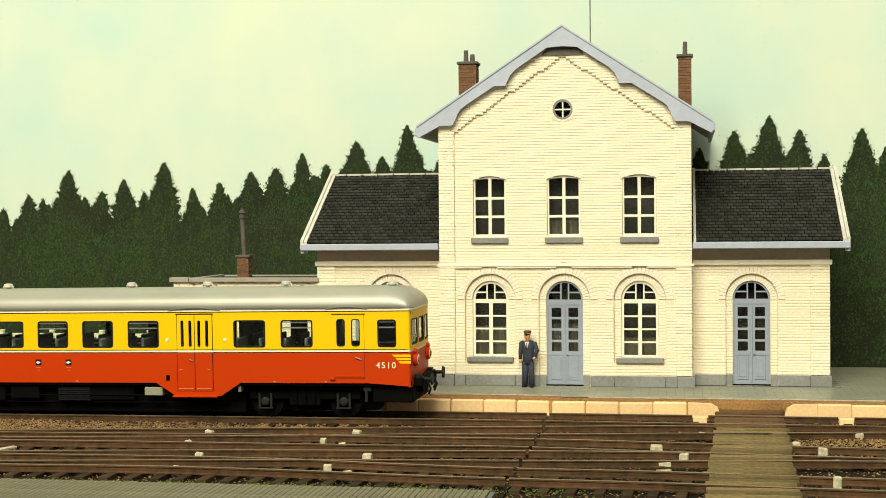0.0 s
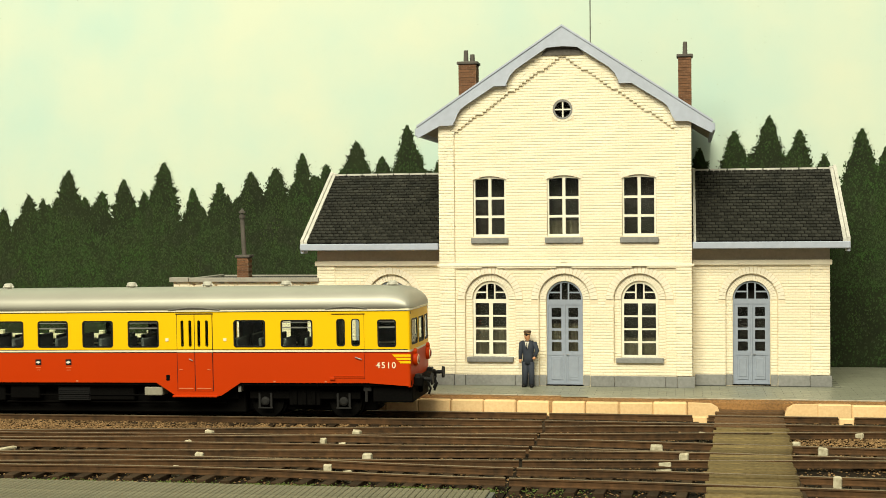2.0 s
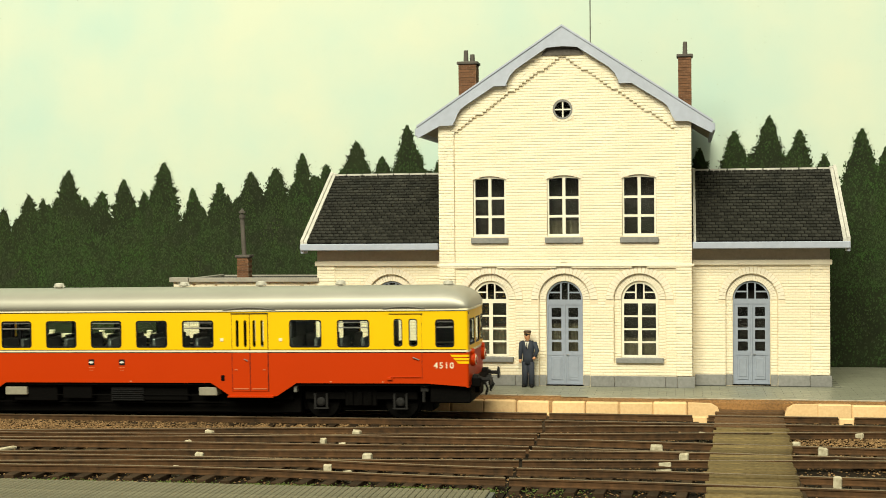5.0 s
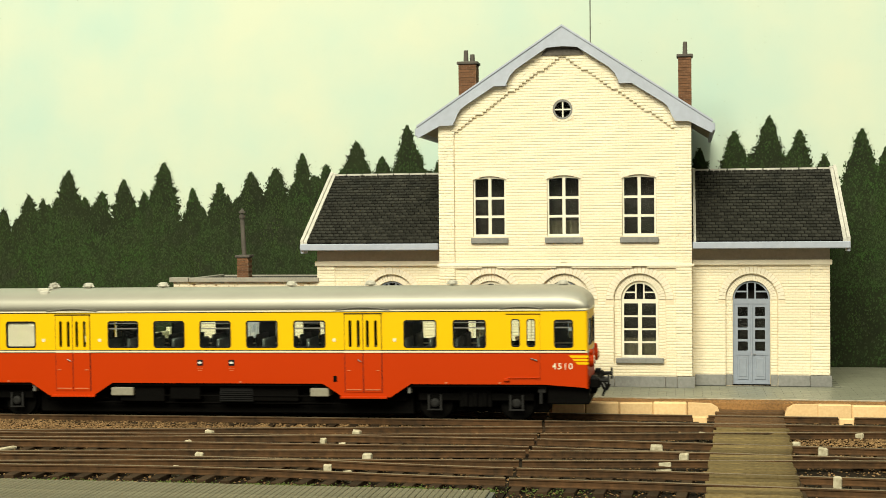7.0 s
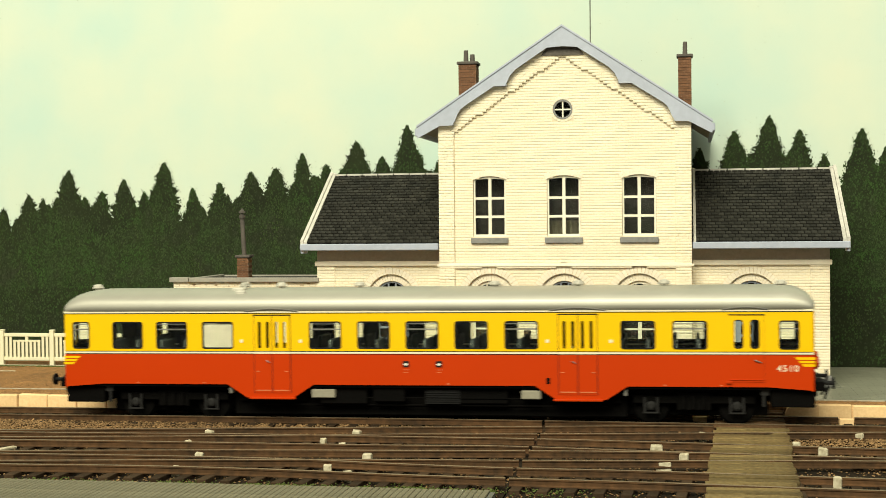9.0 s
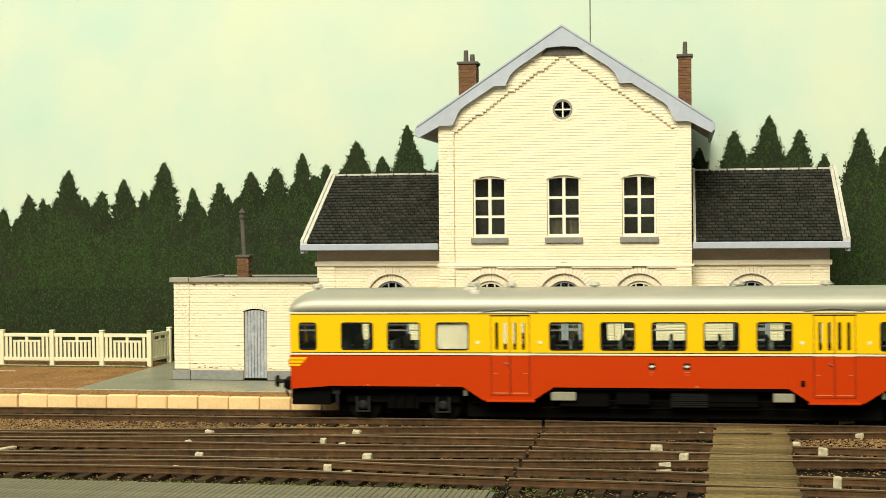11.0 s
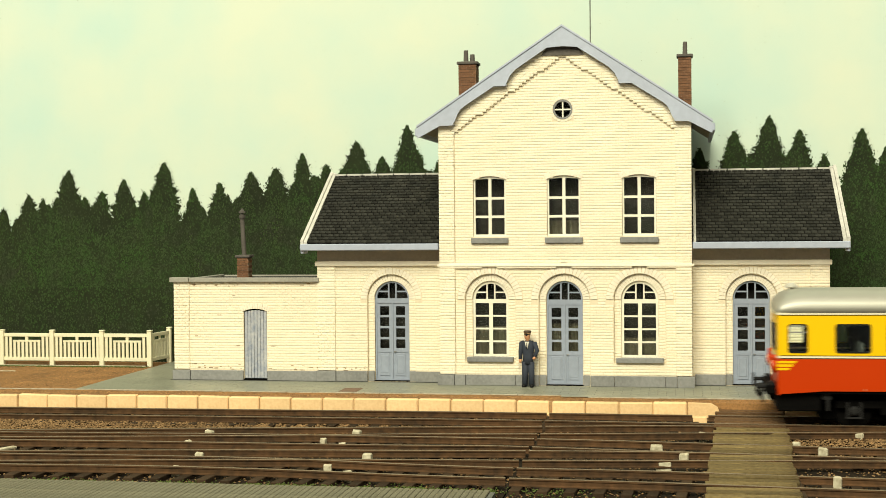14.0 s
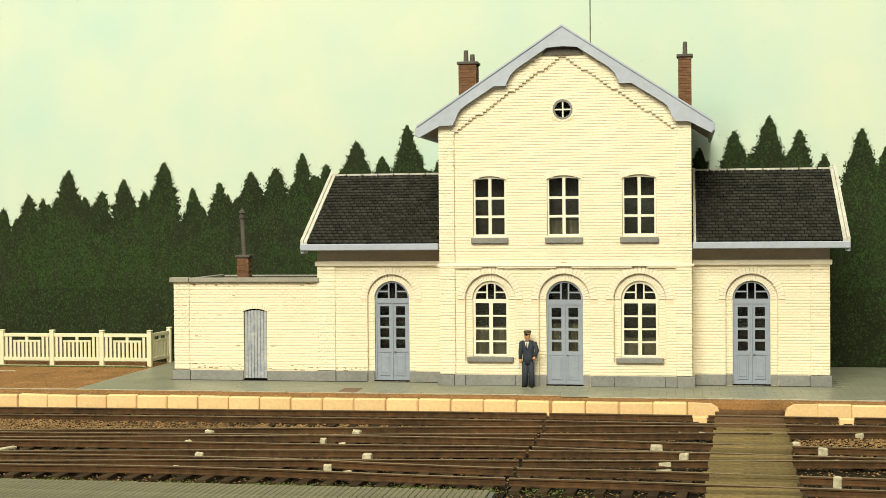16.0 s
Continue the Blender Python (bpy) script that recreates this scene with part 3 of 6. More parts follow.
def tower():
    low = [(-26.6, 9.1, 8.5, 30.9, None), (0, 9.1, -1, 30.9, None), (26.6, 9.1, 8.5, 30.9, None)]
    up = [(cx, 5.95, 53.4, 73.7, 1.25) for cx in (-26.5, 0.05, 26.6)]
    oc = (-0.1, 98.4, 3.5)
    circle = [(oc[0] + oc[2] * math.cos(t * math.pi / 12), oc[1] + oc[2] * math.sin(t * math.pi / 12)) for t in range(24)]
    gable = [(-44.8, 0), (44.8, 0), (44.8, 92.5), (half_gable(93) - 2.5, 95.5), (0, APEX - 1.5), (-half_gable(93) + 2.5, 95.5), (-44.8, 92.5)]
    bm = bmesh.new()
    slab(bm, gable, [arch(h[0], h[1], max(h[2], 0.02), h[3], h[4]) for h in low + up] + [circle], 0.0, 1.3)
    slab(bm, rect(-44.8, 44.8, 0, 50), [arch(h[0], 6.5, max(h[2], 0.02), 30.9) for h in low], 1.3, 3.0)
    slab(bm, gable, [rect(h[0] - 6.4, h[0] + 6.4, 1, 38) for h in low] + [rect(h[0] - 5.9, h[0] + 5.9, 53, 76) for h in up] + [circle], 3.0, 4.0)
    for x0, x1 in ((-44.8, -43.2), (43.2, 44.8)):
        box(bm, x0, x1, 4.0, 72, 0, 93)
    box(bm, -43.2, 43.2, 70.5, 72, 0, 93)
    box(bm, -43.2, 43.2, 4.0, 70.5, 47, 48)
    box(bm, -43.2, 43.2, 4.0, 70.5, 0, 0.5)
    wall = part("wall", bm, M_WALL, station, "whitewashed wall with a corbelled gable")
    s = Soup()
    holes = low + up + [(oc[0], oc[2] + 0.4, oc[1], oc[1], None), (oc[0], oc[2] + 0.4, oc[1] - 4.4, oc[1], None)]

    def step(z):
        if z < 90:
            return 39.2 if not 42.4 < z < 43.8 else -1.0
        return min(39.2, max(0.0, math.floor((117.8 - z) / 0.68 / 1.3) * 1.3))

    blind = [(h[0], 11.9, 29.5, 30.9, None) for h in low]
    lay(s, -44.8, 44.8, 4.0, 123.0, 0.0, [(h[0], h[1] + (0.05 if k < 3 else 0), h[2], h[3], h[4]) for k, h in enumerate(holes)] + blind, half_gable, step, 0.95, 3)
    for h in low:
        lay(s, h[0] - 9.0, h[0] + 9.0, max(4.0, h[2]), 31.0, 1.3, [(h[0], 6.55, 0, 50, None)], seed=4)
    tagged(s.done("brickwork", M_BRICK, wall), "", "", "", "stuff")
    for h in low:
        ring(wall, h[0], 30.9, 9.2, 11.8, 0.0, 0.3, 25)
        ring(wall, h[0], 30.9, 6.55, 8.95, 1.3, 0.35, 25)
    for h in up:
        R = (5.95 ** 2 + 1.25 ** 2) / 2.5
        ring(wall, h[0], 73.7 + 1.25 - R, R + 0.05, R + 2.3, 0.0, 0.25, 13, 90 - 25, 90 + 25)
    ring(wall, oc[0], oc[1], 3.6, 4.4, 0.0, 0.25, 18, 0, 360)
    # ledge between the storeys
    bm = bmesh.new()
    box(bm, -45.6, 45.6, -1.35, 0.05, 42.7, 43.5, 0.1)
    part("string_course", bm, M_VOUS, wall)
    # plinth stones
    for x0, x1, y in ((-45.7, -39.6, -1.6), (-39.5, -35.6, -1.4), (-35.5, -17.6, -0.8), (-17.5, -9.2, -0.8), (-9.1, -6.6, 0.4), (6.6, 9.1, 0.4), (9.2, 17.6, -0.8),
                      (17.7, 35.5, -0.8), (35.6, 39.5, -1.4), (39.6, 45.7, -1.6)):
        bm = bmesh.new()
        box(bm, x0, x1, y, 1.4, 0, 3.85, 0.15)
        part("plinth_stone", bm, M_PLINTH, wall)
    for h in (low[0], low[2]):
        arched_window(h[0], 10.2, 30.9, 6.45, 1.9)
    arched_door(0, 30.9, 6.4, 1.9)
    for h in up:
        flat_window(h[0], 53.6, 73.7, 1.1, 5.85, 0.7)
    # round gable window
    bm = bmesh.new()
    inner = [(oc[0] + 2.85 * math.cos(t * math.pi / 12), oc[1] + 2.85 * math.sin(t * math.pi / 12)) for t in range(24)]
    slab(bm, circle, [inner], -0.25, 0.9)
    win = part("window", bm, M_PLINTH, station, "small round grey gable window")
    bm = bmesh.new()
    bars(bm, [(oc[0] - 0.25, oc[0] + 0.25, oc[1] - 2.9, oc[1] + 2.9), (oc[0] - 2.9, oc[0] + 2.9, oc[1] - 0.25, oc[1] + 0.25)], 0.2, 0.7)
    part("glazing_bar", bm, M_CREAM, win)
    bm = bmesh.new()
    slab(bm, inner, (), 0.75, 0.85)
    part("pane", bm, M_GLASS, win).visible_shadow = False
    # sheets added close behind the panes, with the room shade in their colour
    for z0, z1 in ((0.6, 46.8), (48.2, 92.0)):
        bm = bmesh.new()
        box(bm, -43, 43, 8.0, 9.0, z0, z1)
        part("partition", bm, M_ROOMSHADE, wall)
    # one more shade-coloured sheet behind the round gable window
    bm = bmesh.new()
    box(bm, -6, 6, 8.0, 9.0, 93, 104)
    part("partition", bm, M_ROOMSHADE, wall)
    # curtains behind some panes
    for x0, x1, z0, z1 in ((-32.6, -20.6, 10.5, 21), (20.8, 32.8, 10.5, 17), (-5.8, 5.8, 11, 22), (-6, 6, 53.8, 59)):
        bm = bmesh.new()
        n = 14
        for k in range(n):
            a, b = x0 + (x1 - x0) * k / n, x0 + (x1 - x0) * (k + 1) / n
            ya, yb = 5.0 + 0.4 * (k % 2), 5.0 + 0.4 * ((k + 1) % 2)
            bm.faces.new([bm.verts.new(p) for p in ((a, ya, z0), (b, yb, z0), (b, yb, z1), (a, ya, z1))])
        part("curtain", bm, M_CURTAIN, wall)


def near(pts):
    return [(x * 1.006, 59 + (z - 59) * 1.008) for x, z in pts]


def tower_roof():
    for s in (-1, 1):
        bm = bmesh.new()
        x1 = 51.7
        z0, z1 = APEX + 0.5, APEX + 0.5 - SLOPE * x1
        pts = [(0, z0), (s * x1, z1), (s * x1, z1 - 1.2), (0, z0 - 1.2)]
        slab(bm, near(pts), (), -2.9, 73)
        roof = part("roof", bm, M_ROOFBASE, station, "steep dark slate roof slope")
        bm = bmesh.new()
        pts = [(0, z0 - 1.3), (s * x1, z1 - 1.3), (s * x1, z1 - 1.9), (0, z0 - 1.9)]
        slab(bm, near(pts), (), -2.55, 72.5)
        part("soffit", bm, M_SOFFIT, roof, "grey boarded soffit")
        bm = bmesh.new()
        box(bm, min(s * x1, s * (x1 + 1.3)), max(s * x1, s * (x1 + 1.3)), -3.4, 73, z1 - 3.0, z1 - 0.2, 0.3)
        part("gutter", bm, M_FASCIA, roof, "blue-grey gutter")
        # barge board with stepped brackets
        top = lambda x: 127.2 - SLOPE * x
        low = [(51.7, 88.6), (43.6, 92.9), (39.1, 93.0), (38.0, 94.8), (37.1, 97.0), (36.1, 98.6), (34.6, 99.8), (24.1, 106.5), (20.0, 106.5), (19.2, 108.4), (18.2, 110.2), (16.4, 112.2), (5.3, 119.5), (0, 119.9)]
        pts = [(s * x, z) for x, z in [(0, 127.2), (51.7, top(51.7))] + low]
        bm = bmesh.new()
        slab(bm, near(pts), (), -3.5, -2.6)
        barge = part("barge_board", bm, M_FASCIA, roof, "blue-grey shaped barge board")
        bm = bmesh.new()
        pts = [(s * x, z) for x, z in [(0, 127.5), (52.0, top(52.0) + 0.4), (52.0, top(52.0) - 0.3), (0, 126.8)]]
        slab(bm, near(pts), (), -3.9, -2.7)
        part("roof_edge", bm, M_FASCIA, barge)
        for x, z in ((41.3, 93.1), (22.0, 106.7)):
            bm = bmesh.new()
            box(bm, s * x - 2.3, s * x + 2.3, -3.3, -0.4, z + 0.3, z + 2.5, 0.15)
            part("bracket", bm, M_FASCIA, barge)
        # apex panel in a darker grey: the overhang's shade is put into its colour
        bm = bmesh.new()
        box(bm, min(0, s * 5.4), max(0, s * 5.4), -2.65, -0.6, 120.1, 121.4)
        slab(bm, [(0, 117.4), (s * 7.6, 117.4), (s * 5.6, 120.2), (0, 120.2)], (), -1.5, -0.4)
        part("bracket", bm, M_CONC, barge, "grey apex panel with overhang shade in its colour")


def wing(side):
    sx = side
    x_in, x_out = 44.9, 92.3
    dx = 64.45 if side < 0 else 65.5
    X = lambda a, b: (min(sx * a, sx * b), max(sx * a, sx * b))
    cx = sx * dx
    Y = 7.5
    h = (cx, 9.0, -1, 30.6, None)
    bm = bmesh.new()
    a, b = X(x_in, x_out)
    slab(bm, rect(a, b, 0, 46), [arch(cx, 9.0, 0.02, 30.6)], Y, Y + 1.3)
    slab(bm, rect(a, b, 0, 46), [arch(cx, 6.5, 0.02, 30.6)], Y + 1.3, Y + 3.0)
    slab(bm, rect(a, b, 0, 49), [rect(cx - 6.4, cx + 6.4, 1, 38)], Y + 3.0, Y + 4.0)
    o0, o1 = X(x_out - 1.6, x_out)
    v = [(Y + 4, 0), (72, 0), (72, 62), (45, 77), (Y + 4, 52)]
    for xa in (o0, o1):
        bm.faces.new([bm.verts.new((xa, y, z)) for y, z in v])
    for i in range(5):
        p, q = v[i], v[(i + 1) % 5]
        bm.faces.new([bm.verts.new(c) for c in ((o0, *p), (o1, *p), (o1, *q), (o0, *q))])
    box(bm, *X(x_in, x_out - 1.6), 70.5, 72, 0, 61)
    wall = part("wall", bm, M_WALL, station, "whitewashed wing wall with a moulded cornice")
    # added sheet behind the door; its near-black is the room's shade
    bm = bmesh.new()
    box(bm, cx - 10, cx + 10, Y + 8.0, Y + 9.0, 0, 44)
    part("partition", bm, M_ROOMSHADE, wall)
    s = Soup()
    lay(s, a, b, 4.0, 43.0, Y, [(cx, 9.05, -1, 30.6, None), (cx, 11.6, 29.3, 30.6, None)], None, lambda z: 85.6, 0.6, 11 + side)
    lay(s, cx - 9.0, cx + 9.0, 4.0, 31.0, Y + 1.3, [(cx, 6.55, 0, 50, None)], seed=4)
    tagged(s.done("brickwork", M_BRICK, wall), "", "", "", "stuff")
    ring(wall, cx, 30.6, 9.1, 11.5, Y, 0.3, 25)
    ring(wall, cx, 30.6, 6.55, 8.85, Y + 1.3, 0.35, 25)
    bm = bmesh.new()
    box(bm, *X(x_in, x_out + 0.7), Y - 1.3, Y + 0.1, 42.8, 44.6, 0.15)
    part("cornice", bm, M_VOUS, wall)
    bm = bmesh.new()
    box(bm, *X(x_in, x_out), Y - 0.4, Y + 0.2, 44.6, 49.5)
    part("frieze", bm, M_SOFFIT, wall, "grey boarded frieze")
    for p, q, y in ((x_in + 0.9, dx - 9.1, 0.8), (dx - 9.0, dx - 6.6, -0.4), (dx + 6.6, dx + 9.0, -0.4), (dx + 9.1, 85.4, 0.8), (85.5, x_out + 0.6, 1.4)):
        bm = bmesh.new()
        box(bm, *X(p, q), Y - y, Y + 1.4, 0, 3.9, 0.15)
        part("plinth_stone", bm, M_PLINTH, wall)
    arched_door(cx, 30.6, 6.4, Y + 1.9)
    # roof: a deck, courses of slates, ridge, verge and gutter
    ey, ez, ry, rz = -0.3, 51.0, 45.0, 77.6
    rx0, rx1 = 45.4, 96.3 if side < 0 else 98.2
    bm = bmesh.new()
    A, B = X(rx0, rx1)
    prof = [(ey, ez), (ry, rz), (73, 61.5), (73, 60.0), (ry, rz - 1.6), (ey, ez - 1.6)]
    for xa in (A, B):
        bm.faces.new([bm.verts.new((xa, y, z)) for y, z in prof])
    for i in range(6):
        p, q = prof[i], prof[(i + 1) % 6]
        bm.faces.new([bm.verts.new(c) for c in ((A, *p), (B, *p), (B, *q), (A, *q))])
    roof = part("roof", bm, M_ROOFBASE, station, "dark slate roof of the low wing")
    L = math.hypot(ry - ey, rz - ez)
    ang = math.atan2(rz - ez, ry - ey)
    rows = 24
    pitch = L / rows
    sw = 2.25
    rng = random.Random(21 + side)
    # slates cut short so the near-black deck draws shadow lines between rows
    sm = boxmesh("slate", sw * 0.90, pitch * 0.72, 0.5, M_SLATEP, 0.0)
    soup = Soup()
    left = 300
    ca, sa = math.cos(ang), math.sin(ang)
    for i in range(rows):
        d = (i + 0.55) * pitch
        sa0, sb0 = (A + 3.1, B + 0.3) if side < 0 else (A + 0.9, B - 1.6)
        x = sa0 - (i % 2) * sw / 2 + rng.uniform(-0.12, 0.12)
        while x < sb0:
            t = 0.10 + rng.uniform(0, 0.10)
            yc, zc = ey + d * ca - sa * t, ez + d * sa + ca * t
            tilt = ang - 0.06
            if left > 0:
                left -= 1
                piece("slate", sm, roof, x, yc, zc, (tilt, 0, rng.uniform(-0.015, 0.015)))
            else:
                c2, s2 = math.cos(tilt), math.sin(tilt)
                hx, hy = sw * 0.45, pitch * 0.36
                cs = []
                for k in (0, 0.5):
                    for ux, uy in ((-hx, -hy), (hx, -hy), (hx, hy), (-hx, hy)):
                        cs.append((x + ux, yc + uy * c2 - k * s2, zc + uy * s2 + k * c2))
                soup.solid(cs)
            x += sw
    tagged(soup.done("slating", M_SLATE, roof), "", "", "", "stuff")
    n = 8
    for k in range(n):
        p, q = rx0 + (rx1 - rx0) * k / n, rx0 + (rx1 - rx0) * (k + 1) / n - 0.5
        p, q = X(p, q)
        bm = bmesh.new()
        slab(bm, [(p, 0), (q, 0), (q, 1.1), (p, 1.1)], (), ry - 1.6, ry + 1.6)
        for vtx in bm.verts:
            vtx.co.z += rz + 0.2 - abs(vtx.co.y - ry) * 0.5
        part("ridge_piece", bm, M_LEAD, roof)
    for y0, z0, y1, z1 in ((ey - 0.4, ez, ry, rz),):
        bm = bmesh.new()
        for xa, w in ((rx1 - 2.2, 1.2), (rx1 - 0.9, 1.1)):
            p, q = X(xa, xa + w)
            lift = 1.0 if xa < rx1 - 1.5 else 1.5
            vs = [bm.verts.new(c) for c in ((p, y0, z0 - 1.2), (q, y0, z0 - 1.2), (q, y1, z1 - 1.2), (p, y1, z1 - 1.2), (p, y0, z0 + lift), (q, y0, z0 + lift), (q, y1, z1 + lift), (p, y1, z1 + lift))]
            for f in ((3, 2, 1, 0), (4, 5, 6, 7), (0, 1, 5, 4), (1, 2, 6, 5), (2, 3, 7, 6), (3, 0, 4, 7)):
                bm.faces.new([vs[k] for k in f])
        part("verge_board", bm, M_LEAD, roof, "pale verge board")
    if side > 0:
        # lead flashing where the slope meets the tower
        bm = bmesh.new()
        vs = [bm.verts.new(c) for c in [(x, y, z + k) for k in (-0.8, 1.0) for x, y, z in ((rx0, ey, ez), (rx0 + 0.9, ey, ez), (rx0 + 0.9, ry, rz), (rx0, ry, rz))]]
        for f in ((3, 2, 1, 0), (4, 5, 6, 7), (0, 1, 5, 4), (1, 2, 6, 5), (2, 3, 7, 6), (3, 0, 4, 7)):
            bm.faces.new([vs[k] for k in f])
        part("flashing", bm, M_LEAD, roof, "pale strip beside the tower")
    bm = bmesh.new()
    box(bm, *X(rx0 - 0.3, rx1 + 0.2), -1.6, 0.9, 48.7, 51.1, 0.25)
    part("gutter", bm, M_FASCIA, roof, "blue-grey box gutter")
    bm = bmesh.new()
    box(bm, *X(rx1 - 0.9, rx1 + 0.2), -0.6, 6, 47.6, 50.0, 0.2)
    part("gutter_end", bm, M_FASCIA, roof)
    bm = bmesh.new()
    box(bm, *X(rx0, rx1 - 0.5), 0.9, Y + 1, 49.3, 49.8)
    part("soffit", bm, M_SOFFIT, roof)


M_HOOD = mat("sooty_metal", (0.085, 0.075, 0.062), 0.8, vary=0.3, tint=(0.05, 0.045, 0.04))


def brick_stack(x, y, z0, w, d, h, name, label):
    """A chimney stack of single bricks, with a cap."""
    bm = bmesh.new()
    box(bm, x - w / 2 + 0.2, x + w / 2 - 0.2, y - d / 2 + 0.2, y + d / 2 - 0.2, z0, z0 + h)
    ob = part(name, bm, M_RMORT, station, label)
    n = max(2, int(round(h / 1.0)))
    s = Soup()
    for i in range(n):
        za, zb = z0 + i * h / n + 0.07, z0 + (i + 1) * h / n - 0.07
        xs = [x - w / 2 + (i % 2) * 1.1 + k * 2.2 for k in range(-1, int(w / 2.2) + 2)]
        for a in xs:
            p, q = max(a, x - w / 2), min(a + 2.08, x + w / 2)
            if q - p > 0.3:
                s.solid([(p, y - d / 2, za), (q, y - d / 2, za), (q, y + d / 2, za), (p, y + d / 2, za), (p, y - d / 2, zb), (q, y - d / 2, zb), (q, y + d / 2, zb), (p, y + d / 2, zb)])
    tagged(s.done("brickwork", M_RBRICK, ob), "", "", "", "stuff")
    bm = bmesh.new()
    box(bm, x - w / 2 - 0.6, x + w / 2 + 0.6, y - d / 2 - 0.6, y + d / 2 + 0.6, z0 + h, z0 + h + 1.1, 0.2)
    part("chimney_cap", bm, M_CONC, ob)
    return ob


def chimneys():
    c = brick_stack(-39.8, 40, 92, 6.9, 7, 27.4, "chimney", "red brick chimney with two pots")
    for x, h in ((-40.8, 4.6), (-38.3, 3.0)):
        bm = bmesh.new()
        tube(bm, [(x, 40, 120.3), (x, 40, 120.5 + h)], [1.0, 0.85], 10)
        part("chimney_pot", bm, M_CONC, c)
    c = brick_stack(42.7, 40, 92, 4.9, 6, 28.0, "chimney", "slender red brick chimney with one pot")
    bm = bmesh.new()
    tube(bm, [(42.8, 40, 120.9), (42.8, 40, 126.0)], [0.95, 0.8], 10)
    part("chimney_pot", bm, M_CONC, c)
    c = brick_stack(-127.7, 30, 36.5, 4.7, 5, 9.0, "chimney", "low brick stack with a tall stove pipe")
    bm = bmesh.new()
    tube(bm, [(-127.8, 30, 46.3), (-128.2, 30, 54), (-128.5, 30, 60.8)], [0.9, 0.88, 0.8], 12)
    pipe = part("stove_pipe", bm, M_CONC, c, "weathered pipe leaning a little")
    bm = bmesh.new()
    tube(bm, [(-128.5, 30, 60.6), (-128.5, 30, 61.1), (-128.5, 30, 62.3)], [0.95, 1.2, 1.25], 12)
    tube(bm, [(-128.5, 30, 62.2), (-128.5, 30, 63.1)], [0.7, 0.7], 10)
    tube(bm, [(-128.5, 30, 62.9), (-128.5, 30, 63.6), (-128.5, 30, 64.0), (-128.5, 30, 64.9)], [1.3, 1.25, 0.7, 0.12], 12)
    part("hood", bm, M_HOOD, pipe, "dark conical hood")


def annex():
    Y = 7.5
    bm = bmesh.new()
    d = (-116.6, 4.5, 0.02, 25.9, 0.9)
    slab(bm, rect(-148.4, -91.5, 0, 36.9), [arch(*d)], Y, Y + 1.6)
    slab(bm, rect(-148.4, -91.5, 0, 36.9), [rect(-120.8, -112.4, 1, 26)], Y + 1.6, Y + 2.6)
    box(bm, -148.4, -146.8, Y + 2.6, 68, 0, 36.6)
    box(bm, -146.8, -92, 66.5, 68, 0, 36.6)
    wall = part("wall", bm, M_WALL, station, "low whitewashed annex wall")
    s = Soup()
    lay(s, -148.4, -91.5, 4.0, 37.0, Y, [(d[0], 4.55, -1, 25.9, 0.9), (d[0], 5.6, 26, 26.2, 3.0)], None, lambda z: 142.3, 0.5, 31)
    tagged(s.done("brickwork", M_BRICK, wall), "", "", "", "stuff")
    R = (4.5 ** 2 + 0.9 ** 2) / 1.8
    ring(wall, d[0], 26.8 - R, R + 0.05, R + 2.2, Y, 0.25, 12, 90 - 26, 90 + 26)
    for p, q, y in ((-149.0, -142.0, 1.2), (-141.9, -121.3, 0.8), (-111.9, -92.3, 0.8)):
        bm = bmesh.new()
        box(bm, p, q, Y - y, Y + 1.0, 0, 3.7, 0.15)
        part("plinth_stone", bm, M_PLINTH, wall)
    bm = bmesh.new()
    box(bm, -147.3, -91.6, Y + 1.7, 63.9, 36.2, 36.8)
    roof = part("roof", bm, M_ROOFBASE, station, "flat dark roof of the annex behind a low parapet")
    for x0, x1, y0, y1, z0, z1 in ((-149.6, -142.1, Y - 1.9, Y + 0.8, 36.9, 38.7), (-142.0, -91.6, Y - 1.6, Y + 0.8, 36.9, 38.6), (-149.3, -147.4, Y + 0.8, 64.0, 36.4, 37.7), (-149.6, -91.6, 64.0, 66.4, 36.4, 37.4)):
        bm = bmesh.new()
        box(bm, x0, x1, y0, y1, z0, z1, 0.2)
        part("coping", bm, M_COPING, roof, "grey concrete coping")
    bm = bmesh.new()
    slab(bm, arch(d[0], 4.45, 0.6, 25.9, 0.85), (), Y + 0.9, Y + 1.3)
    door = part("door", bm, M_ROOFBASE, station, "worn blue-grey plank door")
    bm = bmesh.new()
    box(bm, d[0] - 4.6, d[0] + 4.6, Y - 0.3, Y + 1.2, 0.0, 0.55)
    part("threshold", bm, M_UNDER, door)
    chips = Soup()
    rng = random.Random(44)
    for _ in range(96):
        x, z = rng.uniform(-147, -60), 4.05 + abs(rng.gauss(0, 1.0))
        if rng.random() < 0.08:
            z = rng.uniform(5, 34)
        elif x < -92 and rng.random() < 0.25:
            z = 36.4 - abs(rng.gauss(0, 0.8))
        if -122 < x < -111 or -74 < x < -52:
            continue
        w, h = rng.uniform(0.15, 0.9), rng.uniform(0.06, 0.22)
        chips.brick(x - w, x + w, z - h, z + h, Y - 0.24, 0.3, 0.02)
    tagged(chips.done("chipped_paint", mat("bare_brick", (0.42, 0.28, 0.15), 0.9, vary=0.3, tint=(0.25, 0.17, 0.09)), wall), "", "", "", "stuff")
    for k in range(7):
        bm = bmesh.new()
        x0 = d[0] - 4.3 + k * 1.235
        box(bm, x0, x0 + 1.13, Y + 0.5, Y + 0.95, 0.7, 26.3 - 0.05 * abs(k - 3) ** 2, 0.1)
        part("plank", bm, M_OLDDOOR, door)


tower()
tower_roof()
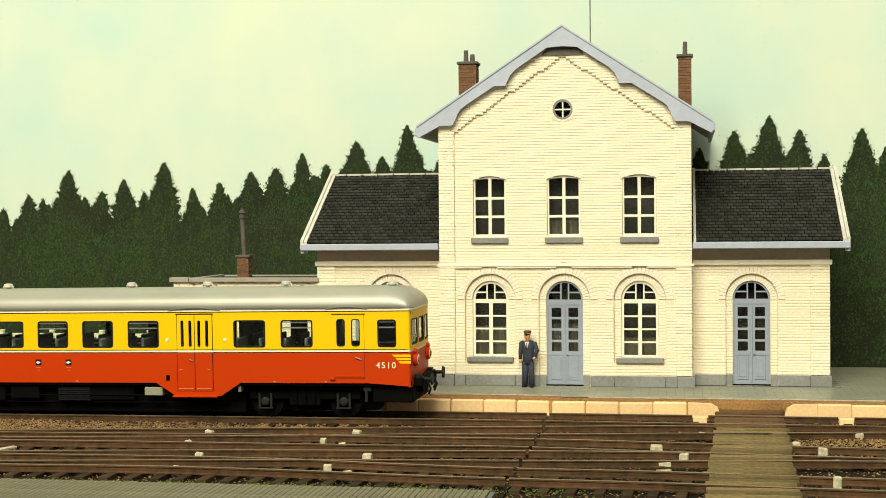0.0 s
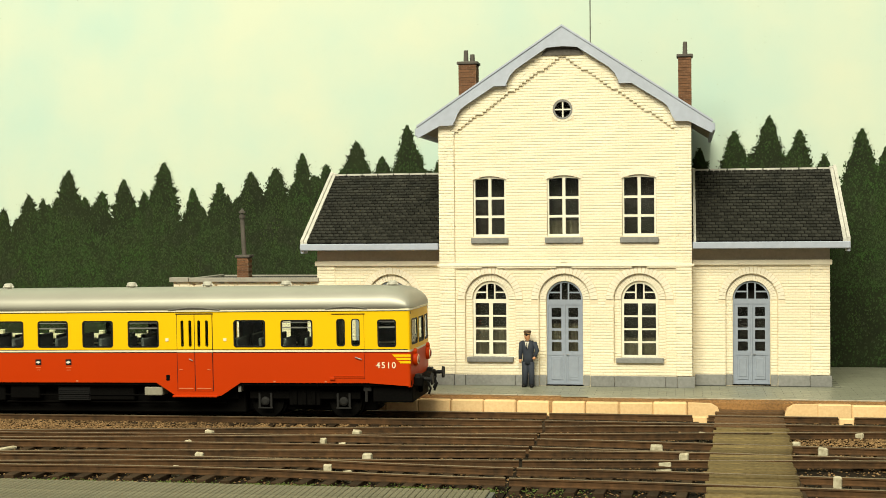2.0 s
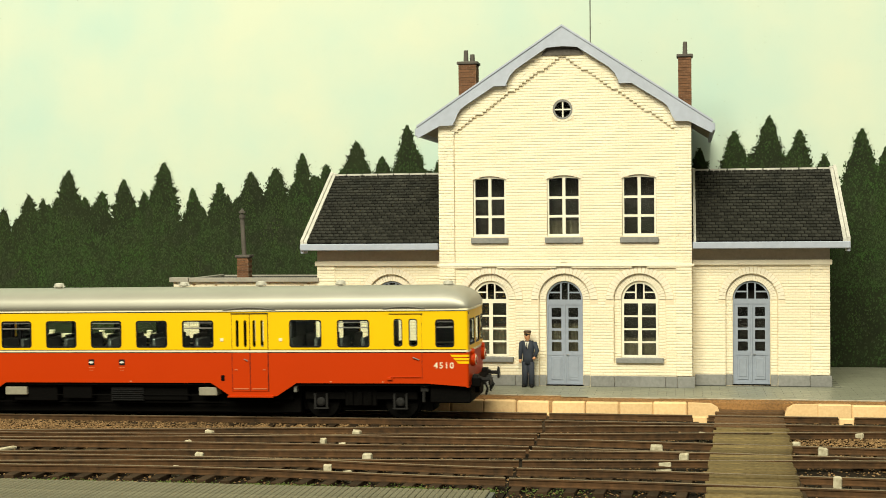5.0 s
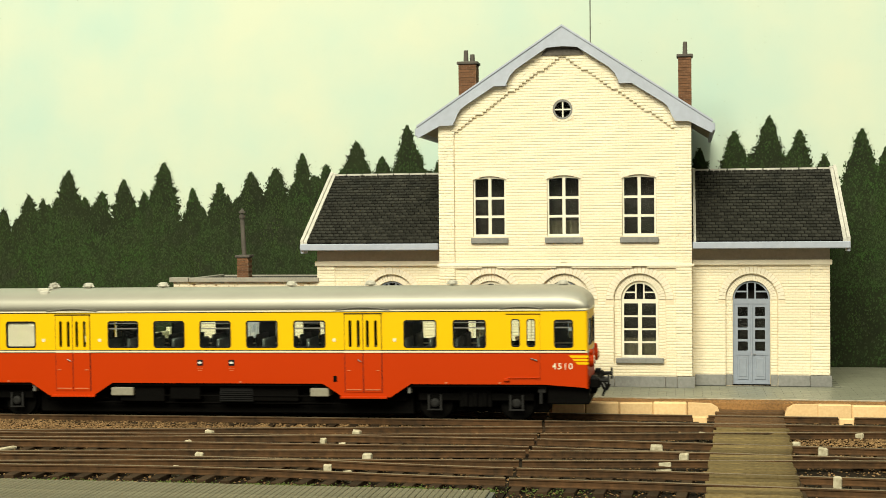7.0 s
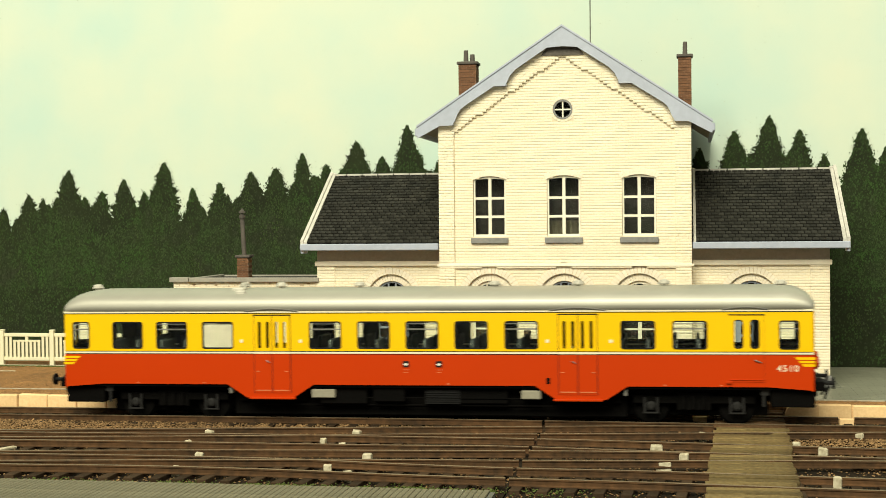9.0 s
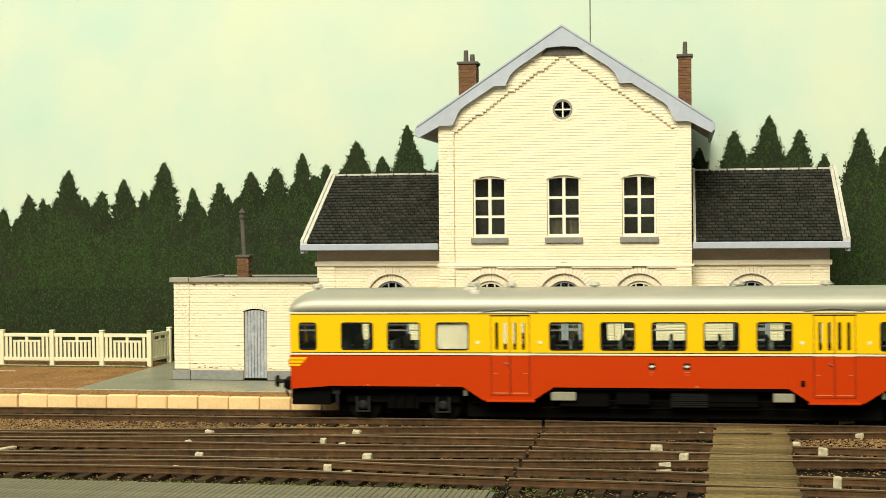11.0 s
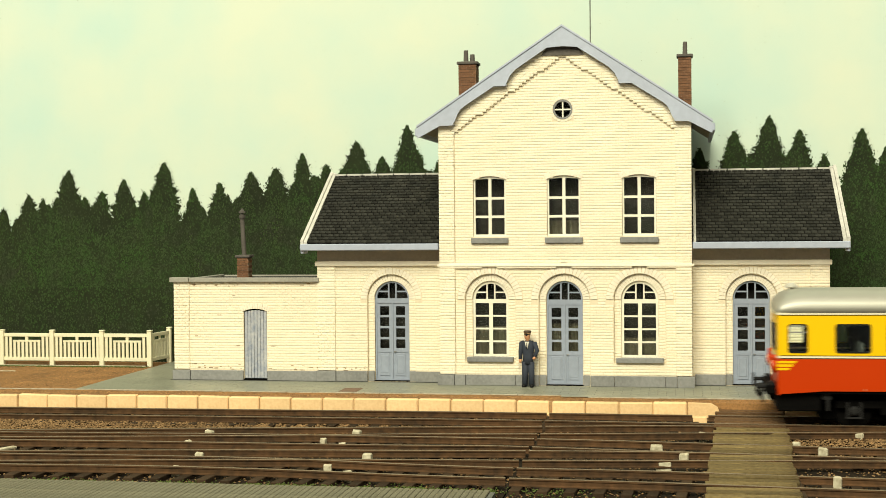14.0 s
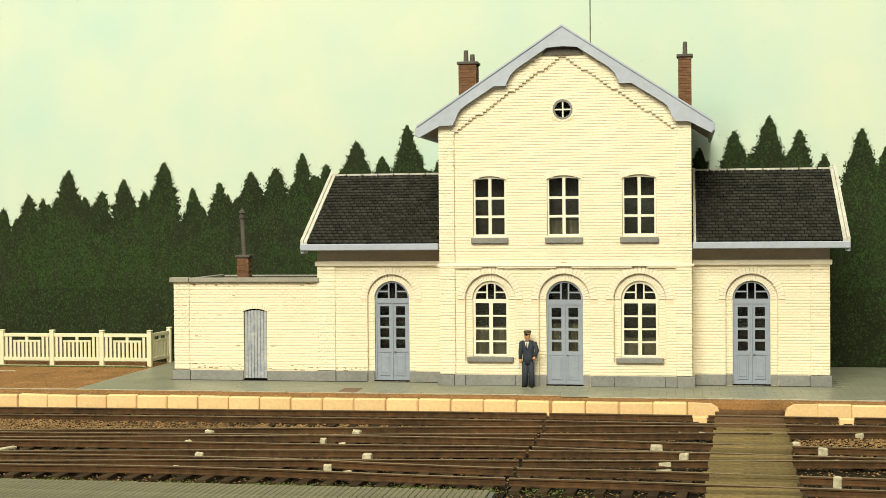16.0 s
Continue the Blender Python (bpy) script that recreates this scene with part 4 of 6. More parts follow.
wing(-1)
wing(1)
annex()
chimneys()


# ---- platform: paving, kerb ----
M_EDGING = mat("pale_edging", (0.50, 0.46, 0.36), 0.8, vary=0.33, fine=0.6, coarse=0.06, tint=(0.24, 0.20, 0.13))
PAVE_EDGE = 4.0       # beyond the board joint the paving reaches further out


def paving():
    tagged(sheet("pavement", -174, XR, -24.5, 75.0, -0.45, -0.06, M_PAVEBED, "grey-green paved platform in front of the station", "pavement"))
    base = bpy.data.objects["pavement"]
    rng = random.Random(8)
    me = boxmesh("paving_slab", 5.85, 2.85, 0.2, M_PAVE, 0.05)
    soup = Soup()
    row = 0
    y = -24.5 + 1.5
    while y < 74:
        x = -174 + 3 - (row % 2) * 3
        while x < 200:
            z = -0.2 + rng.uniform(-0.02, 0.02)
            if y < -9 and -105 < x < 115:
                piece("paving_slab", me, base, x, y, z)
            elif y < 7 or x > 93 or x < -148:
                hx, hy = 2.92, 1.43
                c = [(max(-173.9, x + a), y + b, z + k) for k in (0, 0.2) for a, b in ((-hx, -hy), (hx, -hy), (hx, hy), (-hx, hy))]
                soup.solid(c)
            x += 6
        y += 3
        row += 1
    tagged(soup.done("paving_slabs", M_PAVE, base), "", "", "", "stuff")
    me = boxmesh("edge_slab", 11.9, PAVE_EDGE, 0.25, M_PAVE, 0.06)
    x = 7.0
    while x < 250:
        piece("edge_slab", me, base, x, -24.6 - PAVE_EDGE / 2, -0.26 + rng.uniform(-0.03, 0.03))
        x += 12.0
    me = boxmesh("edging_strip", 23.8, 0.5, 0.4, M_EDGING, 0.08)
    x = -290.0
    while x < 250:
        y = -24.9 if x < 0 else -24.9 - PAVE_EDGE
        piece("edging_strip", me, base, x, y + rng.uniform(-0.08, 0.08), -0.42 + rng.uniform(-0.05, 0.03), (0, 0, rng.uniform(-0.004, 0.004)))
        x += 24.0
    bm = bmesh.new()
    box(bm, -77, -70.5, -23.5, -14, -0.1, 0.12, 0.05)
    tagged(finish("manhole_cover", bm, mat("rusty_cover", (0.20, 0.115, 0.07), 0.7, vary=0.3)), "flat rusty cover set in the paving", "cover")


def kerb():
    bm = bmesh.new()
    box(bm, XL, 50.0, -40.45, -37.6, -7, -0.5)
    box(bm, 77.0, XR, -40.45, -37.6, -7, -0.5)
    edge = tagged(finish("kerb", bm, M_KERBJ), "pale sandstone platform kerb of single blocks", "kerb", "", "structure")
    rng = random.Random(3)
    me = boxmesh("kerb_stone", 10.62, 2.8, 4.7, M_KERB, 0.35)
    spans = []
    x = -1.5
    while x > -330:
        spans.append(x - 5.5)
        x -= 10.98
    x = -0.9
    while x < 42:
        spans.append(x + 5.5)
        x += 10.95
    x = 83.4
    while x < 260:
        spans.append(x + 5.45)
        x += 10.8
    for c in spans:
        piece("kerb_stone", me, edge, c + rng.uniform(-0.08, 0.08), -39.6 + rng.uniform(-0.15, 0.15), -4.9 + rng.uniform(-0.2, 0.2), (0, rng.uniform(-0.012, 0.012), rng.uniform(-0.008, 0.008)))
    for x0, x1, s in ((43.2, 53.4, 1), (73.4, 83.6, -1)):
        bm = bmesh.new()
        if s > 0:
            pts = [(x0, -4.85), (x1 - 0.6, -4.85), (x1, -3.6), (x1 - 0.9, -1.5), (x1 - 3.0, -0.35), (x0, -0.2)]
        else:
            pts = [(x0 + 0.6, -4.85), (x1, -4.85), (x1, -0.2), (x0 + 3.0, -0.35), (x0 + 0.9, -1.5), (x0, -3.6)]
        slab(bm, pts, (), -41.0, -38.4)
        part("kerb_stone", bm, M_KERB, edge)
    for x in (46.8, 91.4, -1.0):
        bm = bmesh.new()
        w = 2.2 if x > 0 else 1.1
        box(bm, x - w, x + w, *((-51.6, -49.0) if x > 0 else (-42.2, -40.6)), -7, -3.1 if x > 0 else -3.9, 0.2)
        tagged(finish("stone_stub", bm, M_KERB), "short pale stone block beside the kerb rail", "stone block")


paving()
kerb()


# ---- tracks ----
RT = -2.95


RAIL_H = 2.0


def level(x, dip):
    """How far a sagging track lies above or below its plan."""
    return dip * float(np.interp(x, (-200, -185, -100, -35), (-0.45, -0.4, 0.0, 0.27)))


def rail(parent, pts, gaps=(0.0,), dip=0.0):
    """One rail: a foot, a web and a worn head, cut at the board joint."""
    prof = [(-0.75, 0.0, 0), (0.75, 0.0, 0), (0.75, 0.25, 0), (0.22, 0.5, 0), (0.22, 1.3, 0), (0.42, 1.5, 0), (0.42, 1.85, 1), (0.25, 2.0, 1), (-0.25, 2.0, 1), (-0.42, 1.88, 0), (-0.42, 1.5, 0), (-0.22, 1.3, 0), (-0.22, 0.5, 0), (-0.75, 0.25, 0)]
    bm = bmesh.new()
    a, b = pts[0][0], pts[-1][0]
    cuts = [a] + [g for g in gaps if a < g < b] + [b]
    for x0, x1 in zip(cuts, cuts[1:]):
        x0, x1 = x0 + (0.45 if x0 in gaps else 0), x1 - (0.45 if x1 in gaps else 0)
        n = max(2, int((x1 - x0) / 8))
        rings = []
        for k in range(n + 1):
            x = x0 + (x1 - x0) * k / n
            y = curve_y(pts, x)
            rings.append([bm.verts.new((x, y + p[0], RT + (p[1] / 2 - 1) * RAIL_H + level(x, dip))) for p in prof])
        m = len(prof)
        for p, q in zip(rings, rings[1:]):
            for k in range(m):
                f = bm.faces.new((p[k], p[(k + 1) % m], q[(k + 1) % m], q[k]))
                f.material_index = 1 if prof[k][2] else 0
        bm.faces.new(rings[0])
        bm.faces.new(rings[-1])
    return part("rail", bm, [M_RAIL, M_RAILTOP], parent)


SLEEPER = boxmesh("sleeper", 2.6, 29.0, 1.3, M_SLEEPER, 0.12)


def track(label, rails, mid, x0, x1, dip=0.0):
    t = thing("railway_track", 0, 0, -6.4, label, "railway track", "station tracks")
    for pts, gaps in rails:
        ob = rail(t, pts, gaps, dip)
        ob.location.z = 6.4 * MM
    rng = random.Random(int(-mid[0][1]))
    x = x0
    while x < x1:
        y = curve_y(mid, x)
        dy = curve_y(mid, x + 1) - y
        piece("sleeper", SLEEPER, t, x, y, 0.25 + rng.uniform(-0.08, 0.08) + level(x, dip), (0, 0, math.atan(dy) + rng.uniform(-0.02, 0.02)))
        x += 6.6 + rng.uniform(-0.4, 0.4)
    return t


track("rusty platform track on dark sleepers beside the kerb",
      [([(XL, -50.2), (0, -50.2), (44.4, -50.2)], (-1.2,)), ([(49.4, -50.2), (60, -50.2), (88.9, -50.2)], ()), ([(93.9, -50.2), (200, -50.2), (XR, -50.2)], ()),
       ([(XL, -67.2), (0, -67.2), (46, -67.8), (XR, -67.6)], (-1.0,))], [(XL, -58.5), (XR, -58.5)], XL + 4, XR - 4, 1.0)
track("rusty middle track with switch rails on dark sleepers",
      [([(XL, -106), (-165, -106.6), (-118, -104.4), (-91, -102.4), (-40, -102.0), (-8, -101.5), (32, -103.2), (86, -107.5), (XR, -122)], (0.3,)),
       ([(XL, -121.0), (-153, -120.6), (-118, -119.3), (-40, -117.6), (-8, -115.6), (32, -119.0), (85, -123), (XR, -138)], (0.3,)),
       ([(-200, -122.3), (-156, -116), (-91.6, -106.7), (-60, -101.2), (-41, -97.4), (-8, -93.6), (32, -87.6), (88, -79.7), (125, -74)], (0.2,)),
       ([(-200, -108.7), (-163, -102.7), (-96.7, -92.0), (-54, -85.6), (-44, -84.0), (-10, -79.2), (32, -72.6), (60, -70.6)], (0.2,))],
      [(XL, -111), (-118, -111), (-20, -109.5), (32, -108.5), (86, -112), (XR, -130)], XL + 4, XR - 4)
track("rusty front track with a crossover on dark sleepers",
      [([(XL, -142.5), (-141, -143.6), (-101, -142.4), (-62, -142.8), (-31, -146.8), (-1.5, -149.4), (33, -149.6), (80, -153), (XR, -166)], (0.0,)),
       ([(XL, -159), (-135, -159.6), (-96, -157.7), (-58, -158.8), (-28, -161.8), (0, -163.4), (34, -164.6), (80, -168), (XR, -181)], (-0.2,)),
       ([(-200, -147.6), (-144, -139.5), (-83.5, -131.2), (-62, -128.9), (-35, -126.2), (-5, -123.2), (31, -120.4), (45, -120.6)], (0.1,)),
       ([(-200, -162.5), (-136, -154.6), (-78.4, -146.2), (-32, -140.6), (-3, -138.2), (33, -134.2), (84, -128.7), (140, -124.5)], (0.1,))],
      [(XL, -150.8), (-96, -150.5), (-28, -153.5), (34, -157), (80, -160.5), (XR, -174)], XL + 4, XR - 4)


def ballast():
    rng = random.Random(17)
    s = Soup()
    for _ in range(15000):
        x, y = rng.uniform(-215, 140), rng.uniform(-178, -41)
        if -1.3 < x < 0.5:
            continue
        s.stone(x, y, -5.95 + rng.uniform(-0.1, 0.2), rng.uniform(0.18, 0.5), rng)
    # heaped between the platform track and the switch
    for _ in range(24000):
        x = rng.uniform(-215, 140)
        if -1.3 < x < 0.5:
            continue
        y = rng.uniform(-92 if x < -40 else -82, -66 + 6 * rng.random())
        if -30 < x < 66 and rng.random() < 0.8:
            continue
        s.stone(x, y, -5.25 + rng.uniform(-0.35, 0.25), rng.uniform(0.25, 0.6), rng)
    for _ in range(4000):
        s.stone(rng.uniform(70, 140), rng.uniform(-112, -70), -5.3 + rng.uniform(-0.3, 0.2), rng.uniform(0.25, 0.6), rng)
    tagged(s.done("ballast", M_STONES), "loose rust-brown and grey ballast stones", "ballast", "", "stuff")
    s = Soup()
    for _ in range(9000):
        x, y = rng.uniform(-255, 140), rng.uniform(-37.6, -24.8)
        s.stone(x, y, -0.42, rng.uniform(0.1, 0.28), rng)
    for _ in range(9000):
        x, y = rng.uniform(-290, -174.5), rng.uniform(-24.8, 74)
        s.stone(x, y, -0.42, rng.uniform(0.12, 0.32), rng)
    tagged(s.done("platform_gravel", M_GRAIN), "fine brown gravel on the platform", "gravel", "", "stuff")
    s = Soup()
    for _ in range(4600):
        x = -160 + 158.4 * rng.random() ** 0.7
        s.stone(x, -175.6 + rng.gauss(0, 1.6) + (2.0 * math.sin(x * 0.21) if rng.random() < 0.4 else 0), -5.0 + rng.uniform(0, 1.0), rng.uniform(0.15, 0.45), rng)
    for _ in range(500):
        x = rng.choice((rng.gauss(-27, 9), rng.gauss(10, 7), rng.gauss(-60, 12)))
        s.stone(x, rng.gauss(-168, 3), -5.8 + rng.uniform(0, 0.7), rng.uniform(0.15, 0.4), rng)
    for _ in range(2600):
        s.stone(rng.uniform(-290, -177), 52.6 + rng.gauss(0, 1.1), -0.3, rng.uniform(0.15, 0.4), rng)
    tagged(s.done("moss", M_MOSS), "tufts of yellow-green moss along the edges", "moss", "", "stuff")


ballast()


def front_deck():
    bm = bmesh.new()
    box(bm, XL, -1.3, -330, -177.2, -6.5, -3.9)
    deck = tagged(finish("front_platform", bm, M_PAVEBED), "grey-green ribbed platform along the front track", "platform", "", "structure")
    me = boxmesh("plank", 1.38, 75, 0.6, M_DECK, 0.16)
    rng = random.Random(2)
    x = -3.2
    while x > -200:
        piece("plank", me, deck, x, -214.6 + rng.uniform(-0.15, 0.15), -4.0 + rng.uniform(-0.04, 0.04))
        x -= 1.45
    bm = bmesh.new()
    box(bm, 0.6, 46.5, -330, -186, -6.5, -4.9)
    tagged(finish("front_platform", bm, M_DECK), "lower grey platform beyond the board joint", "platform", "", "structure")


def crossing():
    c = thing("board_crossing", 60, -110, -5.6, "weathered timber foot crossing over the tracks", "crossing")
    rng = random.Random(12)
    lines = [-36.5, -50.2, -67.6, -73.4, -84.3, -105.7, -121.4, -130.9, -151.5, -166.4, -206]
    for ya, yb in zip(lines, lines[1:]):
        free = ya - yb - 1.7
        n = max(1, round(free / 4.6))
        me = boxmesh("plank", 21.2, free / n - 0.75, 0.9, M_PLANKB if ya > -70 else M_PLANK, 0.2)
        for k in range(n):
            y = ya - 0.85 - (k + 0.5) * free / n
            x = 63.0 + (y + 37) * 0.041
            piece("plank", me, c, x - 60 + rng.uniform(-0.5, 0.5), y + 110, 1.7 + (0.5 if y > -45 else 0) + rng.uniform(-0.2, 0.2), (rng.uniform(-0.03, 0.03), 0, rng.uniform(-0.01, 0.01)))
    bm = bmesh.new()
    for y0, y1 in ((-49, -38), (-66, -52), (-205, -70)):
        for dx in (-8, 8):
            box(bm, dx - 1 + (y1 + 37) * 0.02 + 1.0, dx + 1 + (y1 + 37) * 0.02 + 1.0, y0 + 110, y1 + 110, -0.8, 1.8)
    part("bearer", bm, M_SLEEPER, c)


front_deck()
crossing()


def white_blocks():
    spots = [(-54.2, -92.6, 3.0, 2.9), (-98.2, -97.8, 2.9, 2.2), (-98.9, -114.5, 2.0, 0.9), (-61, -106, 1.9, 1.5), (-53.2, -114.5, 2.4, 0.8), (-41.6, -133.5, 2.9, 3.0), (-87.4, -137, 2.7, 2.6),
             (-87.1, -155.8, 2.4, 1.1), (-48, -151, 2.3, 2.4), (-41.3, -157.8, 2.7, 1.2), (34.4, -110.0, 4.0, 2.9), (36.6, -133.2, 4.6, 1.3), (41.9, -123.4, 2.8, 2.8), (47.2, -82.6, 2.4, 1.0),
             (91.8, -78.8, 2.8, 1.0), (72.4, -100.5, 2.4, 1.7), (78.7, -109.6, 3.0, 2.2), (80.4, -127, 2.6, 1.1), (78.1, -153, 2.5, 1.7)]
    rng = random.Random(4)
    for x, y, w, h in spots:
        bm = bmesh.new()
        top = RT + (0.1 if h > 1.5 else -0.3)
        w *= 0.86
        vs = box(bm, x - w / 2, x + w / 2, y - 1.0, y + 1.0, -6.4, top, 0.3)
        for v in bm.verts:
            v.co += Vector((rng.uniform(-0.16, 0.16), rng.uniform(-0.1, 0.1), rng.uniform(-0.16, 0.16)))
        tagged(finish("marker_block", bm, M_BLOCK), "small chipped white block beside the rails", "marker block", "white blocks in the track")
    bm = bmesh.new()
    box(bm, -4.5, 4.5, -0.9, 0.9, 0, 0.8, 0.2)
    ob = tagged(finish("pale_strip", bm, M_BLOCK), "pale wooden strip lying on the ballast", "strip")
    ob.matrix_world = pose(-145.5 * MM, -135.0 * MM, -3.9 * MM, 0, 0, 68)
    bm = bmesh.new()
    box(bm, -236.5, -226, 32.2, 33.0, -0.45, -0.1, 0.08)
    tagged(finish("pale_strip", bm, M_BLOCK), "thin pale strip lying on the gravel", "strip")


white_blocks()
sheet("fence_sill", -290, -178.5, 53.3, 53.7, -0.45, 0.15, M_BLOCK, "thin pale sill strip below the fence", "sill", "", 0.05)


# ---- fence ----
def fence():
    xs = [-265.5, -243.0, -220.4, -198.2, -177.2]
    Y = 55.0
    f = thing("fence", -177.2, Y, -0.45, "white painted slatted fence along the gravel", "fence")

    def post(x, y):
        bm = bmesh.new()
        box(bm, -0.95, 0.95, -0.95, 0.95, 0, 14.6, 0.15)
        p = part("post", bm, M_FENCE, f)
        p.location = ((x + 177.2) * MM, (y - Y) * MM, 0)
        bm = bmesh.new()
        box(bm, -1.1, 1.1, -1.1, 1.1, 14.6, 15.3, 0.3)
        part("cap", bm, M_FENCE, p)

    full = boxmesh("slat", 1.15, 0.6, 8.8, M_FENCE, 0.08)
    short = boxmesh("slat", 1.15, 0.6, 7.0, M_FENCE, 0.08)

    def panel(w, x, y, turn):
        bm = bmesh.new()
        box(bm, 0, w, -0.5, 0.5, 12.3, 13.8, 0.12)
        box(bm, 0, w, -0.5, 0.5, 2.2, 3.7, 0.12)
        box(bm, w * 0.2, w * 0.8, -0.4, 0.4, 10.1, 10.9)
        box(bm, w * 0.47, w * 0.53, -0.3, 0.3, 10.8, 12.4)
        p = part("panel", bm, M_FENCE, f)
        p.location, p.rotation_euler = ((x + 177.2) * MM, (y - Y) * MM, 0), (0, 0, radians(turn))
        k = 11
        for i in range(k):
            q = (i + 0.6) * w / (k + 0.2)
            piece("slat", short if 0.18 * w < q < 0.82 * w else full, p, q, 0, 3.6)

    for x in xs:
        post(x, Y)
    for x in xs[:-1]:
        panel(20.4, x + 0.95, Y, 0)
    post(-175.6, 73.2)
    panel(16.3, -177.1, Y + 0.95, 84.8)


fence()


# ---- the figurine ----
def figurine():
    bm = bmesh.new()

    def blob(pts, rs, mi, sy=0.8, n=10):
        start = len(bm.verts)
        tube(bm, pts, rs, n, mi)
        bm.verts.ensure_lookup_table()
        for v in bm.verts[start:]:
            v.co.y *= sy

    for s in (-1, 1):
        blob([(s * 1.25, 0, 0.5), (s * 1.2, 0, 4.5), (s * 0.95, 0, 9.0)], [1.0, 1.05, 1.35], 0)
        blob([(s * 1.5, -1.9, 0.35), (s * 1.4, -0.6, 0.5), (s * 1.25, 0.9, 0.5)], [0.5, 0.75, 0.7], 4)
    blob([(0, 0, 8.2), (0, 0, 10.5), (0, 0, 13.5), (0, 0, 15.6), (0, 0, 16.6)], [1.95, 1.8, 2.25, 2.25, 0.9], 0, 0.65, 12)
    blob([(-1.6, 0, 16.4), (-2.3, 0, 15.8), (-2.7, -0.2, 12.8), (-2.7, -0.7, 9.9)], [0.4, 0.9, 0.75, 0.6], 0, 1.0)
    blob([(-2.7, -0.8, 9.9), (-2.6, -1.0, 8.7)], [0.6, 0.45], 1, 1.0)
    blob([(1.6, 0, 16.4), (2.3, 0, 15.8), (3.3, 0.1, 13.0), (2.5, -1.0, 10.6)], [0.4, 0.9, 0.75, 0.6], 0, 1.0)
    blob([(2.7, -1.0, 10.7), (2.2, -1.4, 10.0)], [0.6, 0.45], 1, 1.0)
    blob([(-0.1, -0.2, 16.2), (-0.1, -0.2, 16.9), (-0.15, -0.35, 17.5), (-0.2, -0.4, 18.3), (-0.15, -0.3, 19.0)], [0.6, 0.7, 0.95, 1.05, 0.85], 1, 1.0)
    blob([(-0.25, -0.9, 17.3), (-0.3, -1.2, 17.9), (-0.25, -1.1, 18.3)], [0.3, 0.4, 0.25], 1, 1.0, 8)
    blob([(-0.15, -0.25, 18.6), (-0.15, -0.25, 18.9)], [1.15, 1.2], 2, 1.0, 12)
    blob([(-0.15, -0.25, 18.9), (-0.12, -0.22, 19.35)], [1.22, 1.27], 5, 1.0, 12)
    blob([(-0.12, -0.22, 19.35), (-0.1, -0.2, 19.9), (-0.1, -0.2, 20.15)], [1.3, 1.42, 1.0], 2, 1.0, 12)
    blob([(-0.2, -1.2, 18.75), (-0.25, -1.75, 18.6)], [0.6, 0.3], 4, 1.0)
    slab(bm, [(-0.1, 13.6), (0.1, 13.6), (0.75, 16.2), (-0.75, 16.2)], (), -1.72, -1.3, 3)
    slab(bm, [(-0.18, 13.6), (0.18, 13.6), (0.14, 15.8), (-0.14, 15.8)], (), -1.82, -1.6, 4)
    ob = finish("figurine", bm, [M_NAVY, M_TRIM, M_CAP, M_SHIRT, M_BLACK, M_BRAID], None, True)
    ob.matrix_world = pose(-12.6 * MM, -4.0 * MM, 0.02 * MM, 0, 0, -8)
    tagged(ob, "painted miniature stationmaster in a navy suit and cap", "figurine")


figurine()


# ---- the railcar ----
CAR_X, CAR_Y = -158.8, -58.5
car = thing("railcar", CAR_X, CAR_Y, RT, "yellow and orange-red diesel railcar with a silver roof", "railcar")
HW, HL = 15.8, 116.9
SX = 1.005           # the drawing is a little short for the model


def cpart(name, bm, material, parent=None, label="", smooth=False):
    bmesh.ops.translate(bm, verts=bm.verts, vec=(0, 0, -RT))
    bmesh.ops.scale(bm, verts=bm.verts, vec=(SX, 1, 1))
    return part(name, bm, material, parent or car, label, smooth)


WINDOWS = [(0, 5.13, 1), (15.25, 5.13, 0), (-15.25, 5.13, 0), (30.6, 5.13, 1), (-30.6, 5.13, 1), (65.6, 5.13, 0), (-65.4, 5.1, 2), (80.9, 5.1, 1), (-80.6, 5.1, 1), (-95.3, 5.05, 0), (109.6, 2.9, 1), (-111.0, 2.85, 1)]
DOORS = (-47.65, 47.65)


